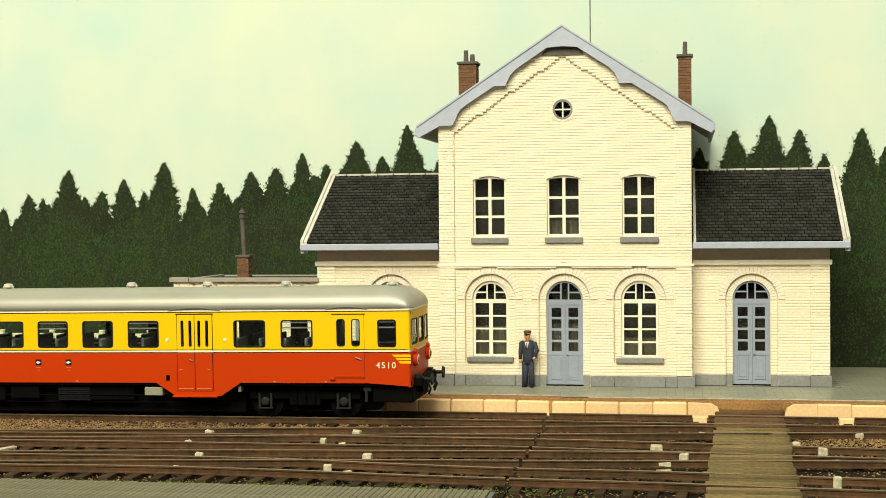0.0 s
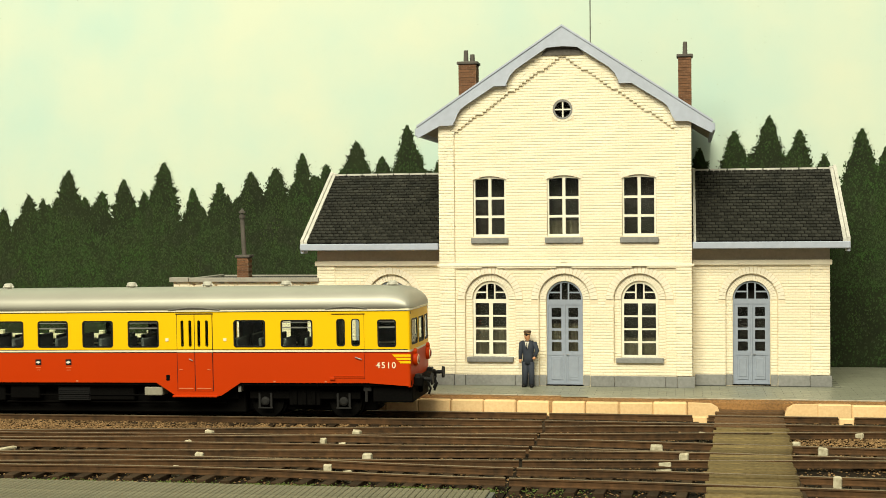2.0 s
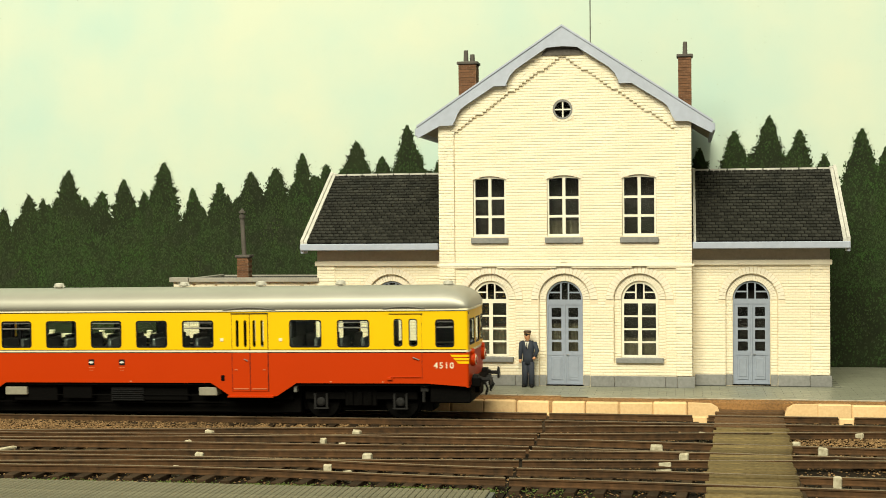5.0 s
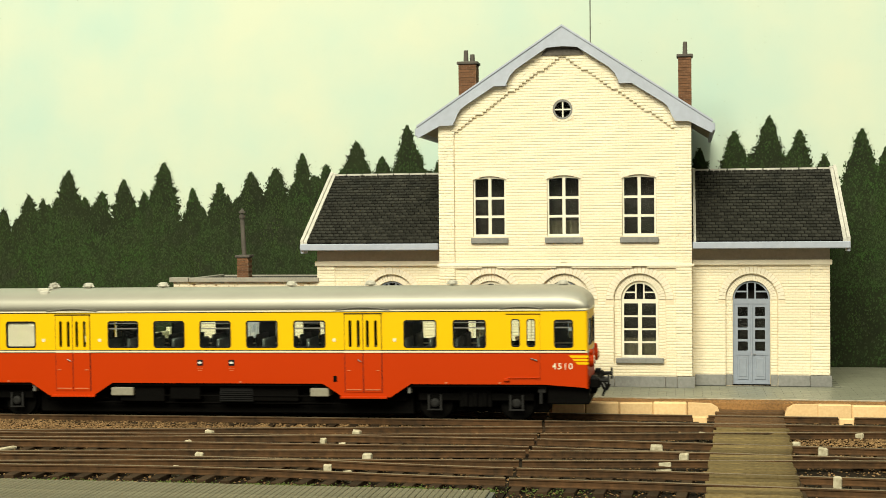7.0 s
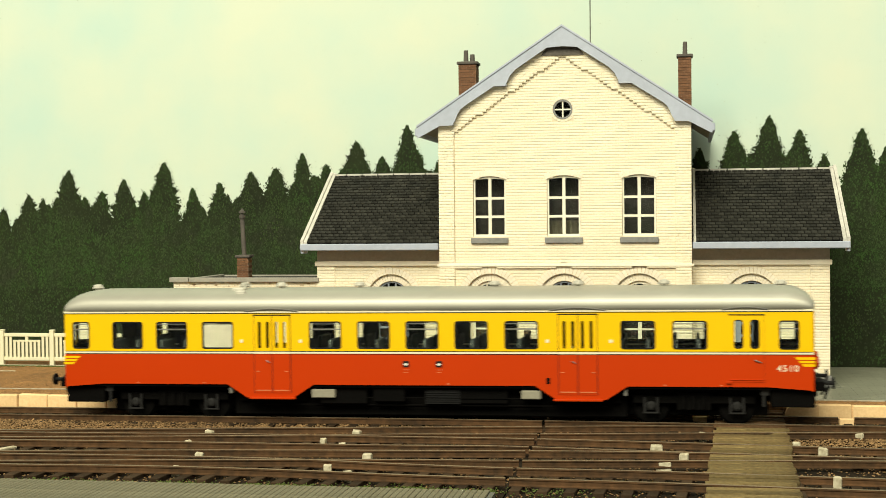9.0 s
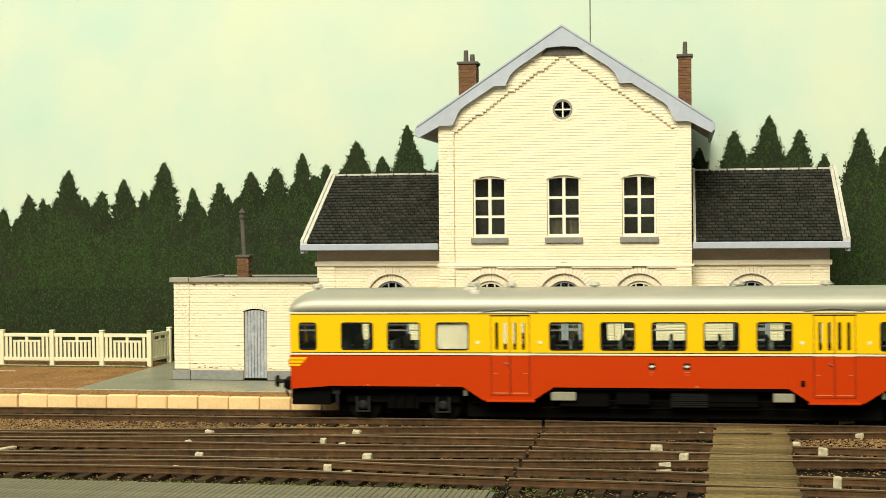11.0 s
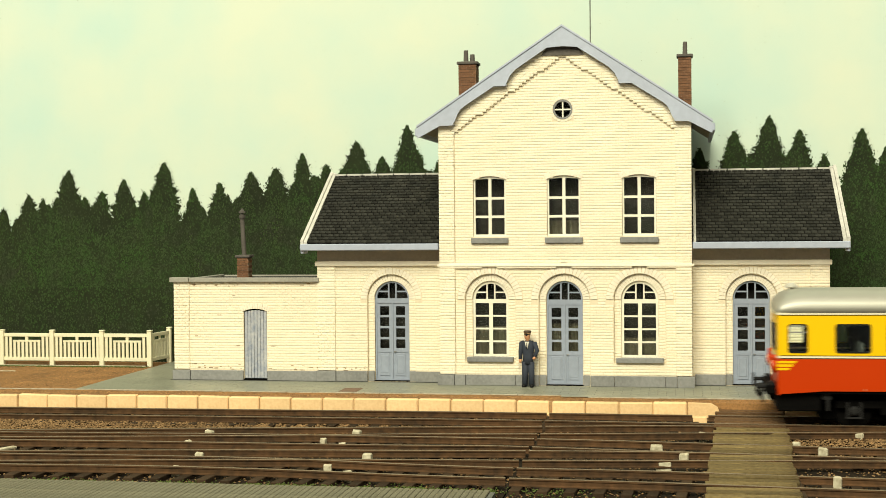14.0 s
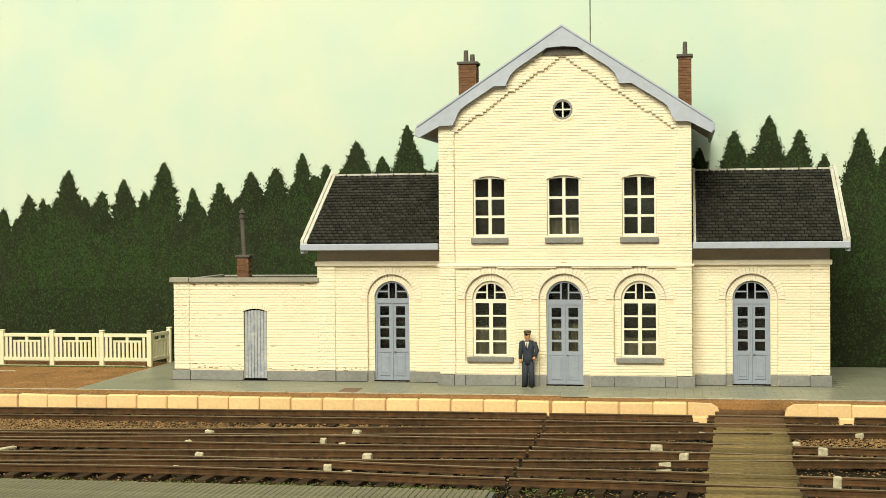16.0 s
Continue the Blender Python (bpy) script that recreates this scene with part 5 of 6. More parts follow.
def side_walls():
    for s in (-1, 1):
        # s = -1: the side that faces the viewer; the other one is turned about
        def P(pts):
            return [(-s * x, z) for x, z in pts]
        y0, y1 = (-HW, -HW + 0.7) if s < 0 else (HW - 0.7, HW)
        holes = [P(rrect(c - w, c + w, 20.1, 28.6, 0.9)) for c, w, _ in WINDOWS]
        for d in DOORS:
            holes += [P(rrect(d + o - 0.55, d + o + 0.55, 20.2, 28.7, 0.45, 3)) for o in (-4.05, -1.45, 1.45, 4.05)]
        for o in (95.05, 99.75):
            holes.append(P(rrect(o - 1.32, o + 1.32, 20.4, 28.8, 0.9, 4)))
        bm = bmesh.new()
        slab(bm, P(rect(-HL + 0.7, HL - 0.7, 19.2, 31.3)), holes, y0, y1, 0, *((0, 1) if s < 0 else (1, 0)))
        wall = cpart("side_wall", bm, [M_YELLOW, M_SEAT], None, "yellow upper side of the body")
        bm = bmesh.new()
        low = [(-HL + 0.7, 18.55), (-HL + 0.7, 7.9), (-103.5, 8.85), (-62.4, 8.85), (-56.0, 4.7), (-41.0, 4.7), (-34.6, 8.85), (34.6, 8.85), (41.0, 4.7), (56.0, 4.7), (62.4, 8.85), (103.5, 8.85), (HL - 0.7, 7.9), (HL - 0.7, 18.55)]
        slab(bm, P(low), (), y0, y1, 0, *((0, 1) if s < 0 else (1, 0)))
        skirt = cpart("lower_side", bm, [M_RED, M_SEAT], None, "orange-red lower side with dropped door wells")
        for z0, z1, m, n in ((18.6, 19.15, M_BAND, "waist_line"), (18.38, 18.62, M_BLACK, "lining"), (19.15, 19.4, M_BLACK, "lining")):
            bm = bmesh.new()
            ya, yb = sorted((y0 if s < 0 else y1, (y0 if s < 0 else y1) - s * 0.5))
            grow = 0.10 if n == "waist_line" else 0.06
            if s < 0:
                ya -= grow
            else:
                yb += grow
            box(bm, -HL + 0.7, HL - 0.7, ya, yb, z0, z1)
            cpart(n, bm, m, wall)
        # window seals, glass and opening lights
        yf = -HW if s < 0 else HW
        for c, w, kind in WINDOWS:
            c2 = -s * c
            bm = bmesh.new()
            slab(bm, rrect(c2 - w - 0.05, c2 + w + 0.05, 20.05, 28.65, 0.9), [rrect(c2 - w + 0.38, c2 + w - 0.38, 20.48, 28.22, 0.6)], *sorted((yf + s * 0.1, yf - s * 0.5)))
            win = cpart("window", bm, M_BLACK, None, "window with a black rubber seal")
            bm = bmesh.new()
            box(bm, c2 - w + 0.2, c2 + w - 0.2, *sorted((yf - s * 0.3, yf - s * 0.42)), 20.3, 28.4)
            cpart("pane", bm, M_GLASS, win).visible_shadow = False
            if kind == 1:
                bm = bmesh.new()
                box(bm, c2 - w + 0.35, c2 + w - 0.35, *sorted((yf - s * 0.02, yf - s * 0.4)), 26.0, 26.4)
                box(bm, c2 - w + 0.35, c2 + w - 0.35, *sorted((yf - s * 0.1, yf - s * 0.4)), 27.75, 27.95)
                cpart("opening_light_bar", bm, M_STEEL, win)
            if kind == 2 and s < 0:
                bm = bmesh.new()
                box(bm, c2 - w + 0.3, c2 + w - 0.3, *sorted((yf - s * 0.5, yf - s * 0.65)), 20.4, 28.1)
                cpart("blind", bm, M_BLIND, win, "drawn pale blind")
        # double doors
        for d in DOORS:
            for k in (-1, 1):
                a, b = (d - 5.75, d - 0.12) if k < 0 else (d + 0.12, d + 5.75)
                hs = [P(rrect(d + o - 0.5, d + o + 0.5, 20.25, 28.65, 0.45, 3)) for o in ((-4.05, -1.45) if k < 0 else (1.45, 4.05))]
                bm = bmesh.new()
                ys = sorted((yf + s * 0.22, yf - s * 0.1))
                slab(bm, P(rect(a, b, 19.45, 30.5)), hs, *ys)
                leaf = cpart("door_leaf", bm, M_YELLOW, None, "yellow and red folding door leaf")
                bm = bmesh.new()
                slab(bm, P(rect(a, b, 6.3, 18.35)), (), *ys)
                cpart("lower_panel", bm, M_RED, leaf)
                bm = bmesh.new()
                slab(bm, P(rect(a, b, 18.55, 19.2)), (), *sorted((yf + s * 0.27, yf)))
                cpart("waist_line", bm, M_BAND, leaf)
                bm = bmesh.new()
                slab(bm, P(rect(a + 0.3, b - 0.3, 20.0, 28.9)), (), *sorted((yf - s * 0.3, yf - s * 0.4)))
                cpart("pane", bm, M_GLASS, leaf).visible_shadow = False
                bm = bmesh.new()
                slab(bm, P(rect(min(d - k * 0.0, d + k * 5.9) + 0.6, max(d, d + k * 5.9) - 0.6, 6.9, 7.2)), (), *sorted((yf + s * 0.35, yf)))
                slab(bm, P(rect(d + k * 4.6 - 0.5, d + k * 4.6 + 0.5, 12.9, 13.15)), (), *sorted((yf + s * 0.35, yf)))
                cpart("hinge", bm, M_STENCIL, leaf)
            bm = bmesh.new()
            slab(bm, P(rect(d - 5.95, d - 5.75, 6.2, 30.6)), (), *sorted((yf + s * 0.08, yf - s * 0.3)))
            slab(bm, P(rect(d + 5.75, d + 5.95, 6.2, 30.6)), (), *sorted((yf + s * 0.08, yf - s * 0.3)))
            slab(bm, P(rect(d - 0.12, d + 0.12, 6.2, 30.6)), (), *sorted((yf + s * 0.08, yf - s * 0.3)))
            # thicker black bar on top stands in for shading around the door recess
            slab(bm, P(rect(d - 6.1, d + 6.1, 30.5, 30.85)), (), *sorted((yf + s * 0.3, yf - s * 0.3)))
            cpart("door_gap_shade", bm, M_BLACK, None)
            bm = bmesh.new()
            box(bm, min(-s * (d - 7.4), -s * (d + 7.4)), max(-s * (d - 7.4), -s * (d + 7.4)), *sorted((yf + s * 0.9, yf - s * 0.5)), 4.3, 4.9, 0.1)
            cpart("door_step", bm, M_RED, skirt)
            bm = bmesh.new()
            pts = [(-s * (d + 8.5 * q), yf + s * 0.45, 31.95 + 0.65 * (1 - q * q) ** 1.5) for q in [k / 8 for k in range(-8, 9)]]
            tube(bm, pts, 0.22, 6)
            cpart("rain_strip", bm, M_DRIP, None)
            bm = bmesh.new()
            tube(bm, [(-s * (d - 1.8), yf + s * 0.55, 16.4), (-s * (d - 0.6), yf + s * 0.55, 15.8)], 0.16, 6)
            cpart("door_handle", bm, M_STEEL, None, "small chrome handle")
        # cab door
        bm = bmesh.new()
        tube(bm, [(-s * (97.0 + 6.6 * q), yf + s * 0.45, 32.05 + 0.55 * (1 - q * q) ** 1.5) for q in [k / 8 for k in range(-8, 9)]], 0.22, 6)
        cpart("rain_strip", bm, M_DRIP, None)
        bm = bmesh.new()
        g = sorted((yf + s * 0.1, yf - s * 0.3))
        slab(bm, P(rect(102.2, 102.45, 10.2, 30.4)), (), *g)
        slab(bm, P(rect(92.2, 102.7, 30.3, 30.5)), (), *sorted((yf + s * 0.3, yf)))
        cpart("cab_door_gap", bm, M_BLACK, None)
        bm = bmesh.new()
        slab(bm, P(rect(92.8, 102.4, 19.45, 30.1)), [P(rrect(o - 1.22, o + 1.22, 20.5, 28.7, 0.85, 4)) for o in (95.05, 99.75)], *sorted((yf + s * 0.16, yf - s * 0.1)))
        door = cpart("cab_door", bm, M_YELLOW, None, "driver's door with two narrow panes")
        bm = bmesh.new()
        slab(bm, P(rect(92.8, 102.4, 10.4, 18.35)), (), *sorted((yf + s * 0.16, yf - s * 0.1)))
        cpart("lower_panel", bm, M_RED, door)
        for o in (95.05, 99.75):
            bm = bmesh.new()
            slab(bm, P(rrect(o - 1.37, o + 1.37, 20.3, 28.9, 0.9, 4)), [P(rrect(o - 1.1, o + 1.1, 20.6, 28.6, 0.75, 4))], *sorted((yf + s * 0.2, yf - s * 0.4)))
            cpart("pane_seal", bm, M_BLACK, door)
            bm = bmesh.new()
            slab(bm, P(rect(o - 1.25, o + 1.25, 20.4, 28.8)), (), *sorted((yf - s * 0.3, yf - s * 0.4)))
            cpart("pane", bm, M_GLASS, door).visible_shadow = False
        bm = bmesh.new()
        tube(bm, [(-s * 99.6, yf + s * 0.5, 16.9), (-s * 101.6, yf + s * 0.5, 16.2)], 0.2, 6)
        cpart("door_handle", bm, M_STEEL, door, "small chrome handle")
        bm = bmesh.new()
        box(bm, min(-s * 91.4, -s * 93), max(-s * 91.4, -s * 93), *sorted((yf + s * 0.7, yf)), 9.9, 10.7, 0.1)
        tube(bm, [(-s * 92.5, yf + s * 0.3, 11.0), (-s * 102.3, yf + s * 0.3, 11.0)], 0.14, 6)
        cpart("foot_rail", bm, M_RED, door)
        # filler caps, plates and sockets
        for x in (-5.15, 5.15):
            bm = bmesh.new()
            slab(bm, P(rrect(x - 1.0, x + 1.0, 14.4, 16.3, 0.2, 2)), (), *sorted((yf + s * 0.06, yf)))
            cpart("filler_recess", bm, M_BLACK, skirt)
            bm = bmesh.new()
            slab(bm, P([(x - 0.85, 15.35), (x, 14.9), (x + 0.85, 15.35), (x, 15.8)]), (), *sorted((yf + s * 0.3, yf)))
            cpart("filler_cap", bm, M_LENS, skirt, "small pale filler cap")
            bm = bmesh.new()
            slab(bm, P(rect(x - 0.9, x + 0.9, 13.55, 13.7)), (), *sorted((yf + s * 0.05, yf)))
            slab(bm, P(rect(x - 0.6, x + 0.6, 12.75, 12.9)), (), *sorted((yf + s * 0.05, yf)))
            cpart("writing_bar", bm, M_STENCIL, skirt)
        bm = bmesh.new()
        slab(bm, P(rrect(38.0, 39.2, 9.5, 11.3, 0.2, 2)), (), *sorted((yf + s * 0.12, yf)))
        cpart("socket", bm, M_UNDER, skirt)
        for x in (38.5, 57.6, -38.5, -57.6):
            bm = bmesh.new()
            slab(bm, P(rrect(x - 0.5, x + 0.5, 22.0, 23.0, 0.15, 2)), (), *sorted((yf + s * 0.15, yf)))
            cpart("pale_plate", bm, M_BAND, wall)
        for x in (73.5, 90, -70, -92, 8):
            bm = bmesh.new()
            slab(bm, P(rect(x - 0.35, x + 0.35, 9.1, 9.5)), (), *sorted((yf + s * 0.05, yf)))
            cpart("writing_bar", bm, M_STENCIL, skirt)
        # cab stripes
        for k in range(3):
            for e2 in (-1, 1):
                bm = bmesh.new()
                zt = 17.75 - k * 1.02
                a, b = (111.2 + k * 0.95) * e2, (HL + 0.1) * e2
                slab(bm, [(a, zt), (b, zt), (b, zt - 0.72), (a + 0.65 * e2, zt - 0.72)], (), *sorted((yf + s * 0.07, yf)))
                cpart("cab_stripe", bm, M_YELLOW, skirt)


def car_ends():
    plan = [(HL - 0.7, 15.8), (HL - 0.35, 15.65), (HL - 0.12, 15.3), (HL - 0.02, 14.6), (HL + 0.5, 5.2), (HL + 0.5, -5.2), (HL - 0.02, -14.6), (HL - 0.12, -15.3), (HL - 0.35, -15.65), (HL - 0.7, -15.8)]
    for e in (-1, 1):
        for z0, z1, m, n, lab in ((19.2, 31.3, M_YELLOW, "end_wall", "yellow end wall with cab windows"), (7.6, 18.5, M_RED, "lower_end", "orange-red lower end wall"), (18.5, 19.2, M_BAND, "end_waist_line", "")):
            bm = bmesh.new()
            for (xa, ya), (xb, yb) in zip(plan, plan[1:]):
                L = math.hypot(xb - xa, yb - ya)
                hs = []
                if n == "end_wall" and L > 6:
                    hs = [rrect(1.0, L - 1.0, 20.6, 28.6, 0.8, 3)]
                if L < 6:
                    bm.faces.new([bm.verts.new(p) for p in ((xa * e, ya, z0), (xb * e, yb, z0), (xb * e, yb, z1), (xa * e, ya, z1))])
                    continue
                start = len(bm.verts)
                slab(bm, rect(-0.02, L + 0.02, z0, z1), hs, 0, 0.6, 0, None, 1)
                bm.verts.ensure_lookup_table()
                d = Vector((xb - xa, yb - ya, 0)).normalized()
                nrm = Vector((-d.y, d.x, 0))
                if nrm.x > 0:
                    nrm = -nrm
                for v in bm.verts[start:]:
                    q = Vector((xa, ya, 0)) + d * v.co.x + nrm * v.co.y
                    v.co = Vector((q.x * e, q.y, v.co.z))
            bmesh.ops.remove_doubles(bm, verts=bm.verts, dist=0.05)
            wall = cpart(n, bm, [m, M_SEAT], None, lab)
            if n == "end_wall":
                for (xa, ya), (xb, yb) in ((plan[3], plan[4]), (plan[4], plan[5]), (plan[5], plan[6])):
                    L = math.hypot(xb - xa, yb - ya)
                    d = Vector((xb - xa, yb - ya, 0)).normalized()
                    for nm, mt, dep, t, hs in (("pane_seal", M_BLACK, -0.1, 0.5, True), ("pane", M_GLASS, 0.2, 0.12, False)):
                        bm = bmesh.new()
                        slab(bm, rrect(0.95, L - 0.95, 20.55, 28.65, 0.8, 3), [rrect(1.4, L - 1.4, 21.0, 28.2, 0.6, 3)] if hs else (), dep, dep + t)
                        for v in bm.verts:
                            q = Vector((xa, ya, 0)) + d * v.co.x + Vector((-1, 0, 0)) * v.co.y
                            v.co = Vector((q.x * e, q.y, v.co.z))
                        ob = cpart(nm, bm, mt, wall)
                        if not hs:
                            ob.visible_shadow = False
        X = lambda v: e * v
        for y in (-10.2, 10.2):
            bm = bmesh.new()
            tube(bm, [(X(HL - 0.5), y, 15.8), (X(HL + 0.9), y, 15.8), (X(HL + 1.4), y, 15.8)], [2.1, 2.1, 1.8], 16)
            lamp = cpart("headlight", bm, M_RED, None, "round red headlight housing")
            bm = bmesh.new()
            tube(bm, [(X(HL + 1.3), y, 15.8), (X(HL + 1.55), y, 15.8)], [1.6, 1.45], 16)
            cpart("lamp_rim", bm, M_BAND, lamp, "pale lamp rim")
            bm = bmesh.new()
            tube(bm, [(X(HL + 1.5), y, 15.8), (X(HL + 1.8), y, 15.8)], [1.2, 0.9], 14)
            cpart("lens", bm, M_LAMP, lamp)
            bm = bmesh.new()
            tube(bm, [(X(HL - 0.5), y * 1.05, 18.3), (X(HL + 0.9), y * 1.05, 18.3), (X(HL + 1.2), y * 1.05, 18.3)], [0.95, 0.95, 0.6], 12)
            cpart("tail_lamp", bm, M_RED, None)
            bm = bmesh.new()
            tube(bm, [(X(HL + 0.0), y, 9.6), (X(HL + 3.0), y, 9.6)], 0.95, 10)
            tube(bm, [(X(HL + 2.8), y, 9.6), (X(HL + 5.6), y, 9.6)], 0.6, 10)
            tube(bm, [(X(HL + 5.4), y, 9.6), (X(HL + 6.0), y, 9.6)], [1.95, 1.8], 16)
            box(bm, *sorted((X(HL + 0.5), X(HL + 2.2))), y - 1.6, y + 1.6, 8.0, 11.2, 0.2)
            cpart("buffer", bm, M_BLACK, None, "black round buffer")
        bm = bmesh.new()
        box(bm, *sorted((X(HL - 12.5), X(HL + 0.2))), -13.5, 13.5, 2.6, 8.4, 0.3)
        box(bm, *sorted((X(HL - 1), X(HL + 3.2))), -12.0, 12.0, 7.4, 10.2, 0.3)
        box(bm, *sorted((X(HL), X(HL + 1.6))), -4.5, 4.5, 4.8, 7.4, 0.3)
        cpart("end_apron", bm, M_UNDER, None, "black apron below the cab")
        bm = bmesh.new()
        tube(bm, [(X(HL + 1), 0, 9.4), (X(HL + 3.2), 0, 9.2), (X(HL + 4.8), -0.3, 8.8), (X(HL + 5.3), -0.3, 7.2), (X(HL + 4.4), 0, 5.6)], 0.6, 8)
        for y in (-5, 5):
            tube(bm, [(X(HL + 2), y, 9.0), (X(HL + 3.4), y, 8.0), (X(HL + 4.2), y, 6.0), (X(HL + 3.6), y, 4.2)], 0.4, 6)
        cpart("coupling", bm, M_BLACK, None, "black hook coupling and hoses")
        bm = bmesh.new()
        tube(bm, [(X(HL - 14.5), -HW + 2.5, 8.8), (X(HL - 14.6), -HW + 2.4, 2.8)], 0.5, 6)
        box(bm, *sorted((X(HL - 15.5), X(HL - 13.0))), -HW + 2, -HW + 4, 6.0, 8.8, 0.2)
        cpart("grey_pipe", bm, M_AXLE, None)


def car_roof():
    bm = bmesh.new()
    prof = []
    n = 28
    for k in range(n + 1):
        t = math.pi * k / n
        c, s2 = math.cos(t), math.sin(t)
        prof.append((math.copysign(abs(c) ** 0.60, c), abs(s2) ** 0.62))
    xs = [-1.0, -0.985, -0.955, -0.9, -0.8, -0.65, -0.45, -0.2, 0.0]
    stations = []
    for u in xs:
        q = -u
        hgt = (1 - q ** 2.5) ** (1 / 2.3) if q < 1 else 0.02
        xs_ = 107.6 + q * 9.9
        wid = float(np.interp(xs_, (115.2, 116.4, 117.0, 117.3, 117.5), (1.0, 0.99, 0.95, 0.75, 0.45)))
        stations.append((-xs_, max(hgt, 0.03), wid))
    stations += [(-80, 1, 1), (-40, 1, 1), (0, 1, 1), (40, 1, 1), (80, 1, 1)]
    stations += [(-x, h, w) for x, h, w in reversed(stations[:9])]
    rings = [[bm.verts.new((x, y * 16.1 * w, 31.85 + z * 6.65 * h)) for y, z in prof] for x, h, w in stations]
    for a, b in zip(rings, rings[1:]):
        for k in range(n):
            bm.faces.new((a[k], a[k + 1], b[k + 1], b[k]))
    bm.faces.new(rings[0])
    bm.faces.new(rings[-1])
    for a, b in zip(rings, rings[1:]):
        bm.faces.new((a[0], b[0], b[n], a[n]))
    roof = cpart("roof", bm, M_ROOF, None, "silver-painted rounded roof", True)
    bm = bmesh.new()
    plan = [(HL - 0.7, 15.8), (HL - 0.35, 15.65), (HL - 0.02, 14.6), (HL + 0.55, 5.2)]
    half = plan + [(x, -y) for x, y in reversed(plan)]
    loop = half + [(-x, -y) for x, y in half]
    for z0, z1, g in ((31.42, 31.98, 0.3),):
        lo = [bm.verts.new((x * (1 + g / 150), y * (1 + g / 16), z0)) for x, y in loop]
        hi = [bm.verts.new((x * (1 + g / 150), y * (1 + g / 16), z1)) for x, y in loop]
        for k in range(len(loop)):
            bm.faces.new((lo[k], lo[(k + 1) % len(loop)], hi[(k + 1) % len(loop)], hi[k]))
        bm.faces.new(lo)
        bm.faces.new(hi)
    cpart("cant_rail", bm, M_BAND, roof, "cream cant rail")
    bm = bmesh.new()
    for y in (-HW - 0.12, HW + 0.02):
        box(bm, -HL + 0.7, HL - 0.7, y, y + 0.1, 31.18, 31.42)
    cpart("lining", bm, M_BLACK, roof)
    for x in (-111.7, -61.0, -48.9, -22.9, 20.7, 46.8, 73.3, 108.4):
        zb = 38.3 if abs(x) < 106 else 38.0
        bm = bmesh.new()
        tube(bm, [(x, 0, zb - 0.3), (x, 0, zb + 0.9)], [0.7, 0.7], 10)
        tube(bm, [(x, 0, zb + 0.6), (x, 0, zb + 0.9), (x, 0, zb + 1.7), (x, 0, zb + 2.0)], [1.3, 1.6, 1.5, 0.9], 12)
        tube(bm, [(x - 1.7, 0, zb + 0.6), (x - 1.2, 0, zb + 1.3)], 0.4, 6)
        tube(bm, [(x + 1.7, 0, zb + 0.6), (x + 1.2, 0, zb + 1.3)], 0.4, 6)
        cpart("roof_vent", bm, M_VENT, roof, "small pale mushroom vent")
    bm = bmesh.new()
    box(bm, -62.5, -58.5, -9.5, -6.0, 37.0, 39.0, 0.3)
    box(bm, -60.2, -57.2, -13.0, -10.0, 36.0, 38.2, 0.3)
    tube(bm, [(-60, -4, 38.0), (-60, -4, 40.0), (-58.6, -4, 40.4)], 0.6, 8)
    cpart("exhaust", bm, M_VENT, roof)
    bm = bmesh.new()
    tube(bm, [(-77, -12.6, 37.0), (-63, -12.6, 37.0)], 0.22, 6)
    cpart("roof_rail", bm, M_BAND, roof, "pale rail along the roof")


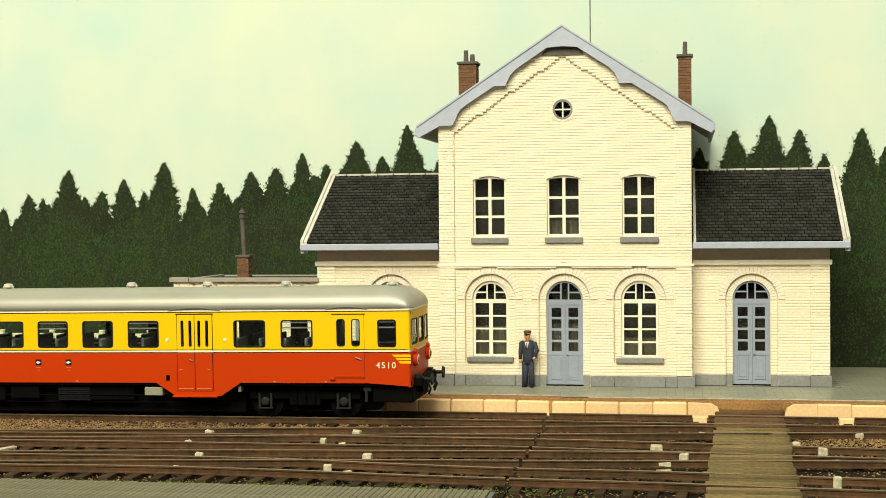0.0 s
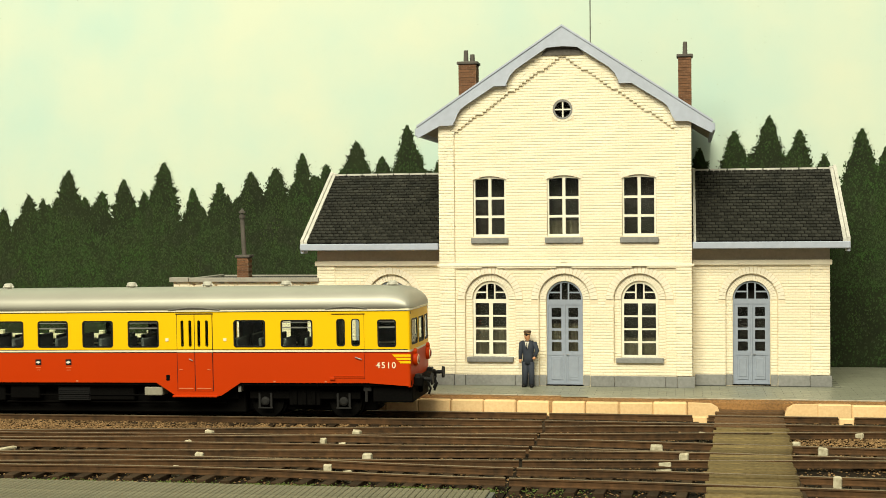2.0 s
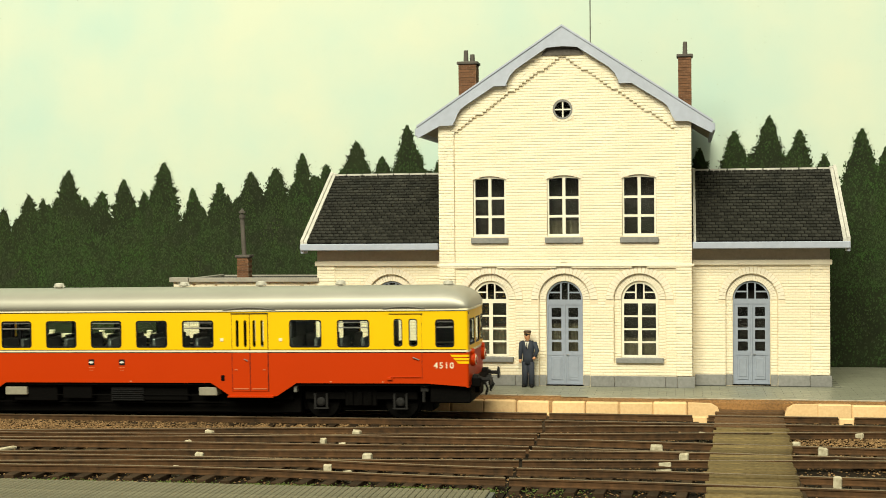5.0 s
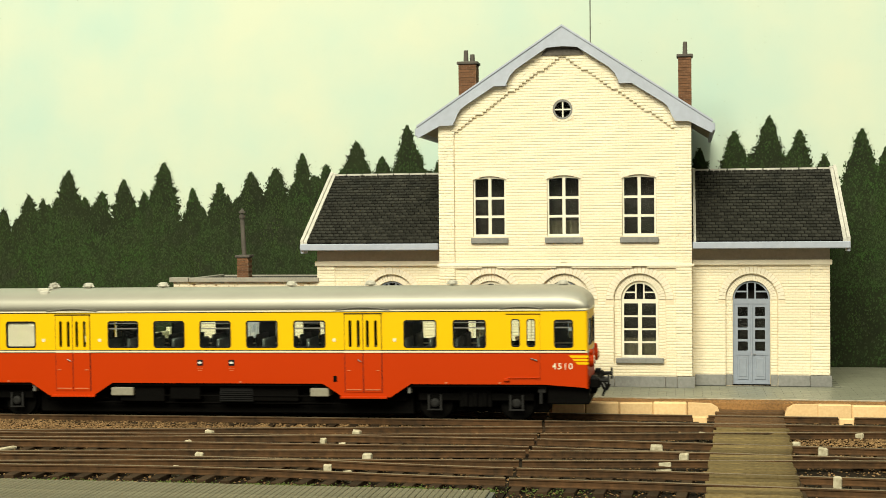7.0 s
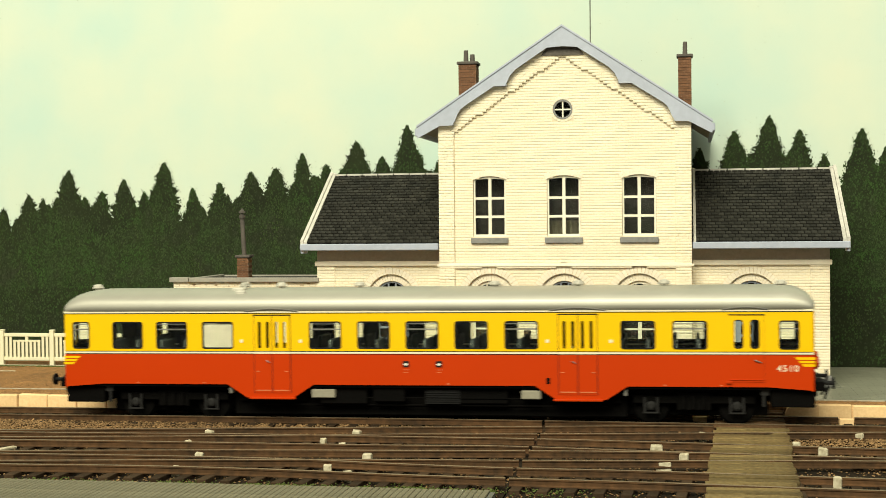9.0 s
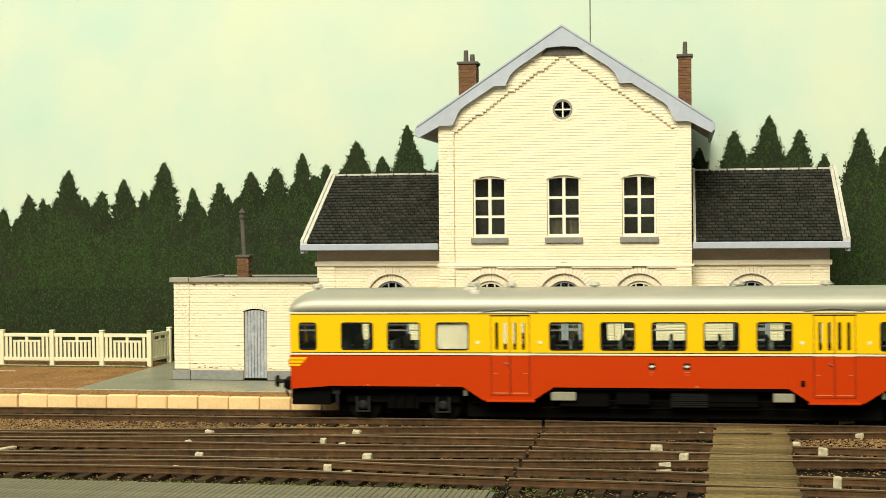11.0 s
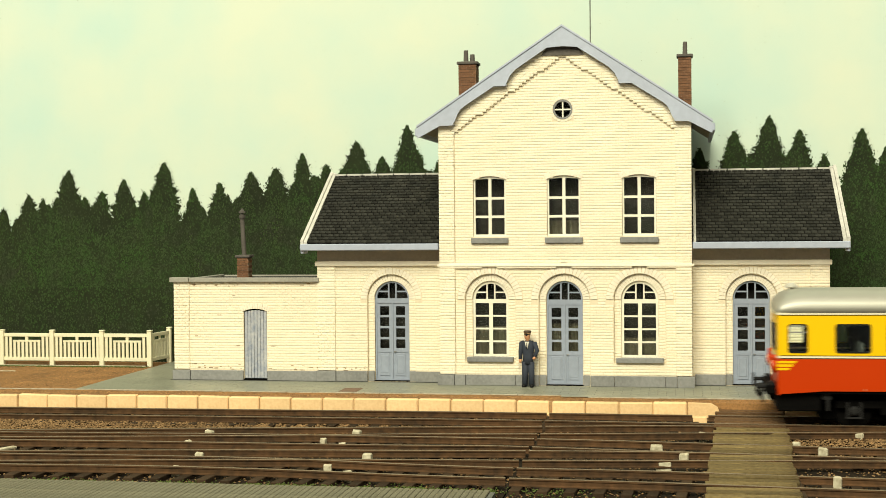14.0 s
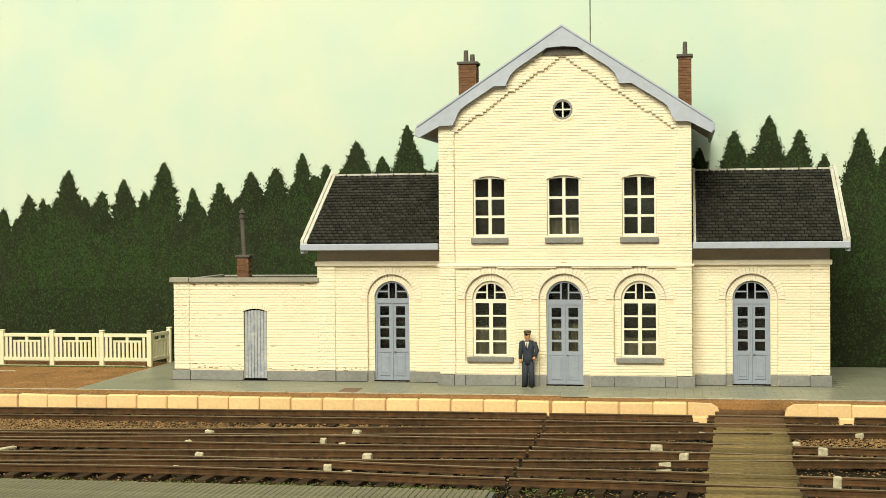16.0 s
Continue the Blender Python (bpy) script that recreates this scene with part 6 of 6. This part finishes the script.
def car_inside_and_under():
    bm = bmesh.new()
    box(bm, -HL, HL, -15, 15, 8.0, 9.6)
    cpart("floor", bm, M_UNDER, None)
    # ceiling carries the same near-black interior shade in its colour
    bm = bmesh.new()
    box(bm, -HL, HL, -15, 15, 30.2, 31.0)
    cpart("ceiling", bm, M_ROOMSHADE, None)
    rng = random.Random(6)
    me = bmesh.new()
    box(me, -3.6, -2.6, -6, 6, 0, 13.2, 0.3)
    box(me, -2.6, 0.6, -6, 6, 0, 6.5, 0.3)
    sm = bpy.data.meshes.new("seat")
    me.transform(Matrix.Scale(MM, 4))
    bmesh.ops.recalc_face_normals(me, faces=me.faces)
    me.to_mesh(sm)
    me.free()
    sm.materials.append(M_SEAT)
    for x in (-98, -90, -82, -74, -66, -34, -26.5, -19, -11.5, -4, 3.5, 11, 18.5, 26, 33, 64, 72, 80, 87):
        for y in (-8.4, 8.4):
            piece("seat", sm, car, x, y, 9.6 - RT)
    for x in (-105, -57, -39, 39, 57, 91):
        for y0, y1 in ((-15, -3.5), (3.5, 15)):
            bm = bmesh.new()
            box(bm, x - 0.3, x + 0.3, y0, y1, 9.6, 30.2)
            cpart("partition", bm, M_SEAT, None)
    bm = bmesh.new()
    box(bm, -36, 36, -10, 10, 1.6, 8.2, 0.3)
    under = cpart("underframe", bm, M_UNDER, None, "black underframe with boxes and tanks")
    for x0, x1, y0, z0, z1 in ((-33, -18, -13.5, 2.6, 8.2), (-16, -6, -14, 3.4, 8.2), (8, 26, -13, 2.8, 8.2), (-60, -38, -11, 3.0, 8.2), (38, 60, -11, 3.0, 8.2)):
        bm = bmesh.new()
        box(bm, x0, x1, y0, -y0, z0, z1, 0.3)
        cpart("equipment_box", bm, M_UNDER, None)
    # low black motor block, added to fill the deep shade under the car
    bm = bmesh.new()
    box(bm, -62, 62, -9.2, 9.2, -1.4, 8.2, 0.3)
    for e in (-1, 1):
        box(bm, *sorted((e * 62, e * 104)), -5.5, 5.5, -1.0, 8.2, 0.3)
    cpart("motor_shade_pan", bm, M_UNDER, under)
    bm = bmesh.new()
    for k in range(6):
        box(bm, 0.5, 11.0, -13.6, -12.4, 2.9 + k * 0.65, 3.2 + k * 0.65)
    box(bm, 0.3, 11.2, -13.2, -10, 2.7, 7.2)
    cpart("radiator_grille", bm, M_BLACK, under)
    bm = bmesh.new()
    tube(bm, [(-56, -12, 2.2), (56, -12, 2.2)], 0.25, 6)
    tube(bm, [(-30, -13.2, 4.6), (30, -13.2, 4.6)], 0.22, 6)
    cpart("pipe", bm, M_UNDER, under)
    for x0, x1 in ((30.2, 36.2), (-35.5, -28.0)):
        bm = bmesh.new()
        box(bm, x0, x1, -14.8, -9, 4.6, 7.3, 0.25)
        cpart("battery_box", bm, M_GREYBOX, under, "pale grey equipment box")
    for x0, x1 in ((61.2, 62.2), (-62.3, -61.2)):
        bm = bmesh.new()
        box(bm, x0, x1, -14.6, -12, 5.8, 7.8, 0.1)
        cpart("small_plate", bm, M_DRIP, under)


WHEELS = []


def bogies():
    for bx in (-81.9, 81.9):
        bm = bmesh.new()
        for y in (-10.4, 10.4):
            box(bm, bx - 18, bx + 18, y - 0.7, y + 0.7, 3.2, 5.6, 0.2)
            box(bm, bx - 5, bx + 5, y - 0.9, y + 0.9, 1.2, 6.6, 0.2)
            for wx in (-12.7, 12.7):
                box(bm, bx + wx - 2.0, bx + wx + 2.0, y - 1.0, y + 1.0, 0.9, 5.0, 0.3)
            for q in (-3.0, 0, 3.0):
                tube(bm, [(bx + q, y - 1.1, 1.6), (bx + q, y - 1.1, 5.6)], 0.8, 8)
        box(bm, bx - 4, bx + 4, -9.7, 9.7, 3.6, 8.2)
        bogie = cpart("bogie", bm, M_UNDER, None, "black two-axle bogie")
        for wx in (-12.7, 12.7):
            bm = bmesh.new()
            x = bx + wx
            tube(bm, [(x, -11.3, 2.6), (x, -12.0, 2.6), (x, -12.3, 2.6)], [1.45, 1.35, 0.8], 12)
            for q in (-1.9, 1.9):
                box(bm, x + q - 0.35, x + q + 0.35, -11.9, -11.3, 0.2, 5.2, 0.1)
            box(bm, x - 2.4, x + 2.4, -11.9, -11.3, 0.2, 0.7, 0.1)
            cpart("axle_box", bm, M_AXLE, bogie, "oily axle box with guide bars")
        for wx in (-12.7, 12.7):
            bm = bmesh.new()
            for y in (-7.9, 7.9):
                s = -1 if y < 0 else 1
                tube(bm, [(0, y - s * 1.3, 0), (0, y - s * 0.9, 0), (0, y - s * 0.85, 0), (0, y + s * 0.8, 0), (0, y + s * 0.95, 0)], [5.9, 5.9, 5.35, 5.25, 4.5], 28)
                for k in range(6):
                    t = k * math.pi / 3
                    box(bm, 2.6 * math.cos(t) - 0.5, 2.6 * math.cos(t) + 0.5, *sorted((y + s * 0.9, y + s * 1.15)), 2.6 * math.sin(t) - 0.5, 2.6 * math.sin(t) + 0.5)
            tube(bm, [(0, -9.8, 0), (0, 9.8, 0)], 0.8, 8)
            w = part("wheelset", bm, M_UNDER, bogie, "dark wheelset")
            w.location = ((bx + wx) * SX * MM, 0, 5.3 * MM)
            WHEELS.append(w)


def lettering():
    for s in (-1, 1):
        cu = bpy.data.curves.new("running_number", "FONT")
        cu.body = "4510"
        cu.size, cu.extrude, cu.space_character = 2.62 * MM, 0.03 * MM, 1.26
        cu.offset = 0.025 * MM
        ob = new("running_number", cu)
        ob.parent = car
        ob.data.materials.append(M_BAND)
        if s < 0:
            ob.matrix_local = pose(106.6 * MM, (-HW - 0.05) * MM, (13.55 - RT) * MM, 90, 0, 0)
        else:
            ob.matrix_local = pose(-106.6 * MM, (HW + 0.05) * MM, (13.55 - RT) * MM, 90, 0, 180)


side_walls()
car_ends()
car_roof()
car_inside_and_under()
bogies()
lettering()


# ---- what moves: the railcar waits, pulls away and leaves ----
RUN = [(0, 0.2), (2.0, 0.2), (2.7, 0.27), (3.0, 0.97), (3.5, 2.9), (4.0, 4.95), (4.2, 5.8), (6.3, 39.85), (6.5, 44.0), (7.0, 54.85), (7.5, 66.65), (8.0, 83.95), (8.5, 102.35), (9.0, 121.35),
       (9.2, 129.2), (11.3, 207.75), (11.5, 215.35), (12.0, 237.4), (12.5, 262.65), (13.0, 290.9), (13.5, 318.1), (14.0, 345.5), (14.5, 372.6), (15.0, 399.4), (16.0, 453.0)]


def run(t):
    return curve_y(RUN, t) if t > 2.0 else 0.2


def motions():
    times = [0.0, 2.0] + [2.0 + 0.1 * k for k in range(1, 141)]
    # the track rises a little towards the joint and levels out behind it
    lift = lambda t: float(np.interp(t, (0, 4, 8, 16), (-0.76, -0.68, -0.31, -0.31)))
    tilt = lambda t: float(np.interp(t, (0, 4, 8, 12, 16), (0.50, 0.50, 0.37, 0.23, 0.20)))
    walk(car, [(t, pose((CAR_X + run(t)) * MM, CAR_Y * MM, (RT + lift(t)) * MM, 0, -tilt(t), 0)) for t in times])
    for w in WHEELS:
        p = tuple(w.location)
        walk(w, [(t, pose(*p, 0, math.degrees(run(t) / 5.3), 0)) for t in times])


motions()
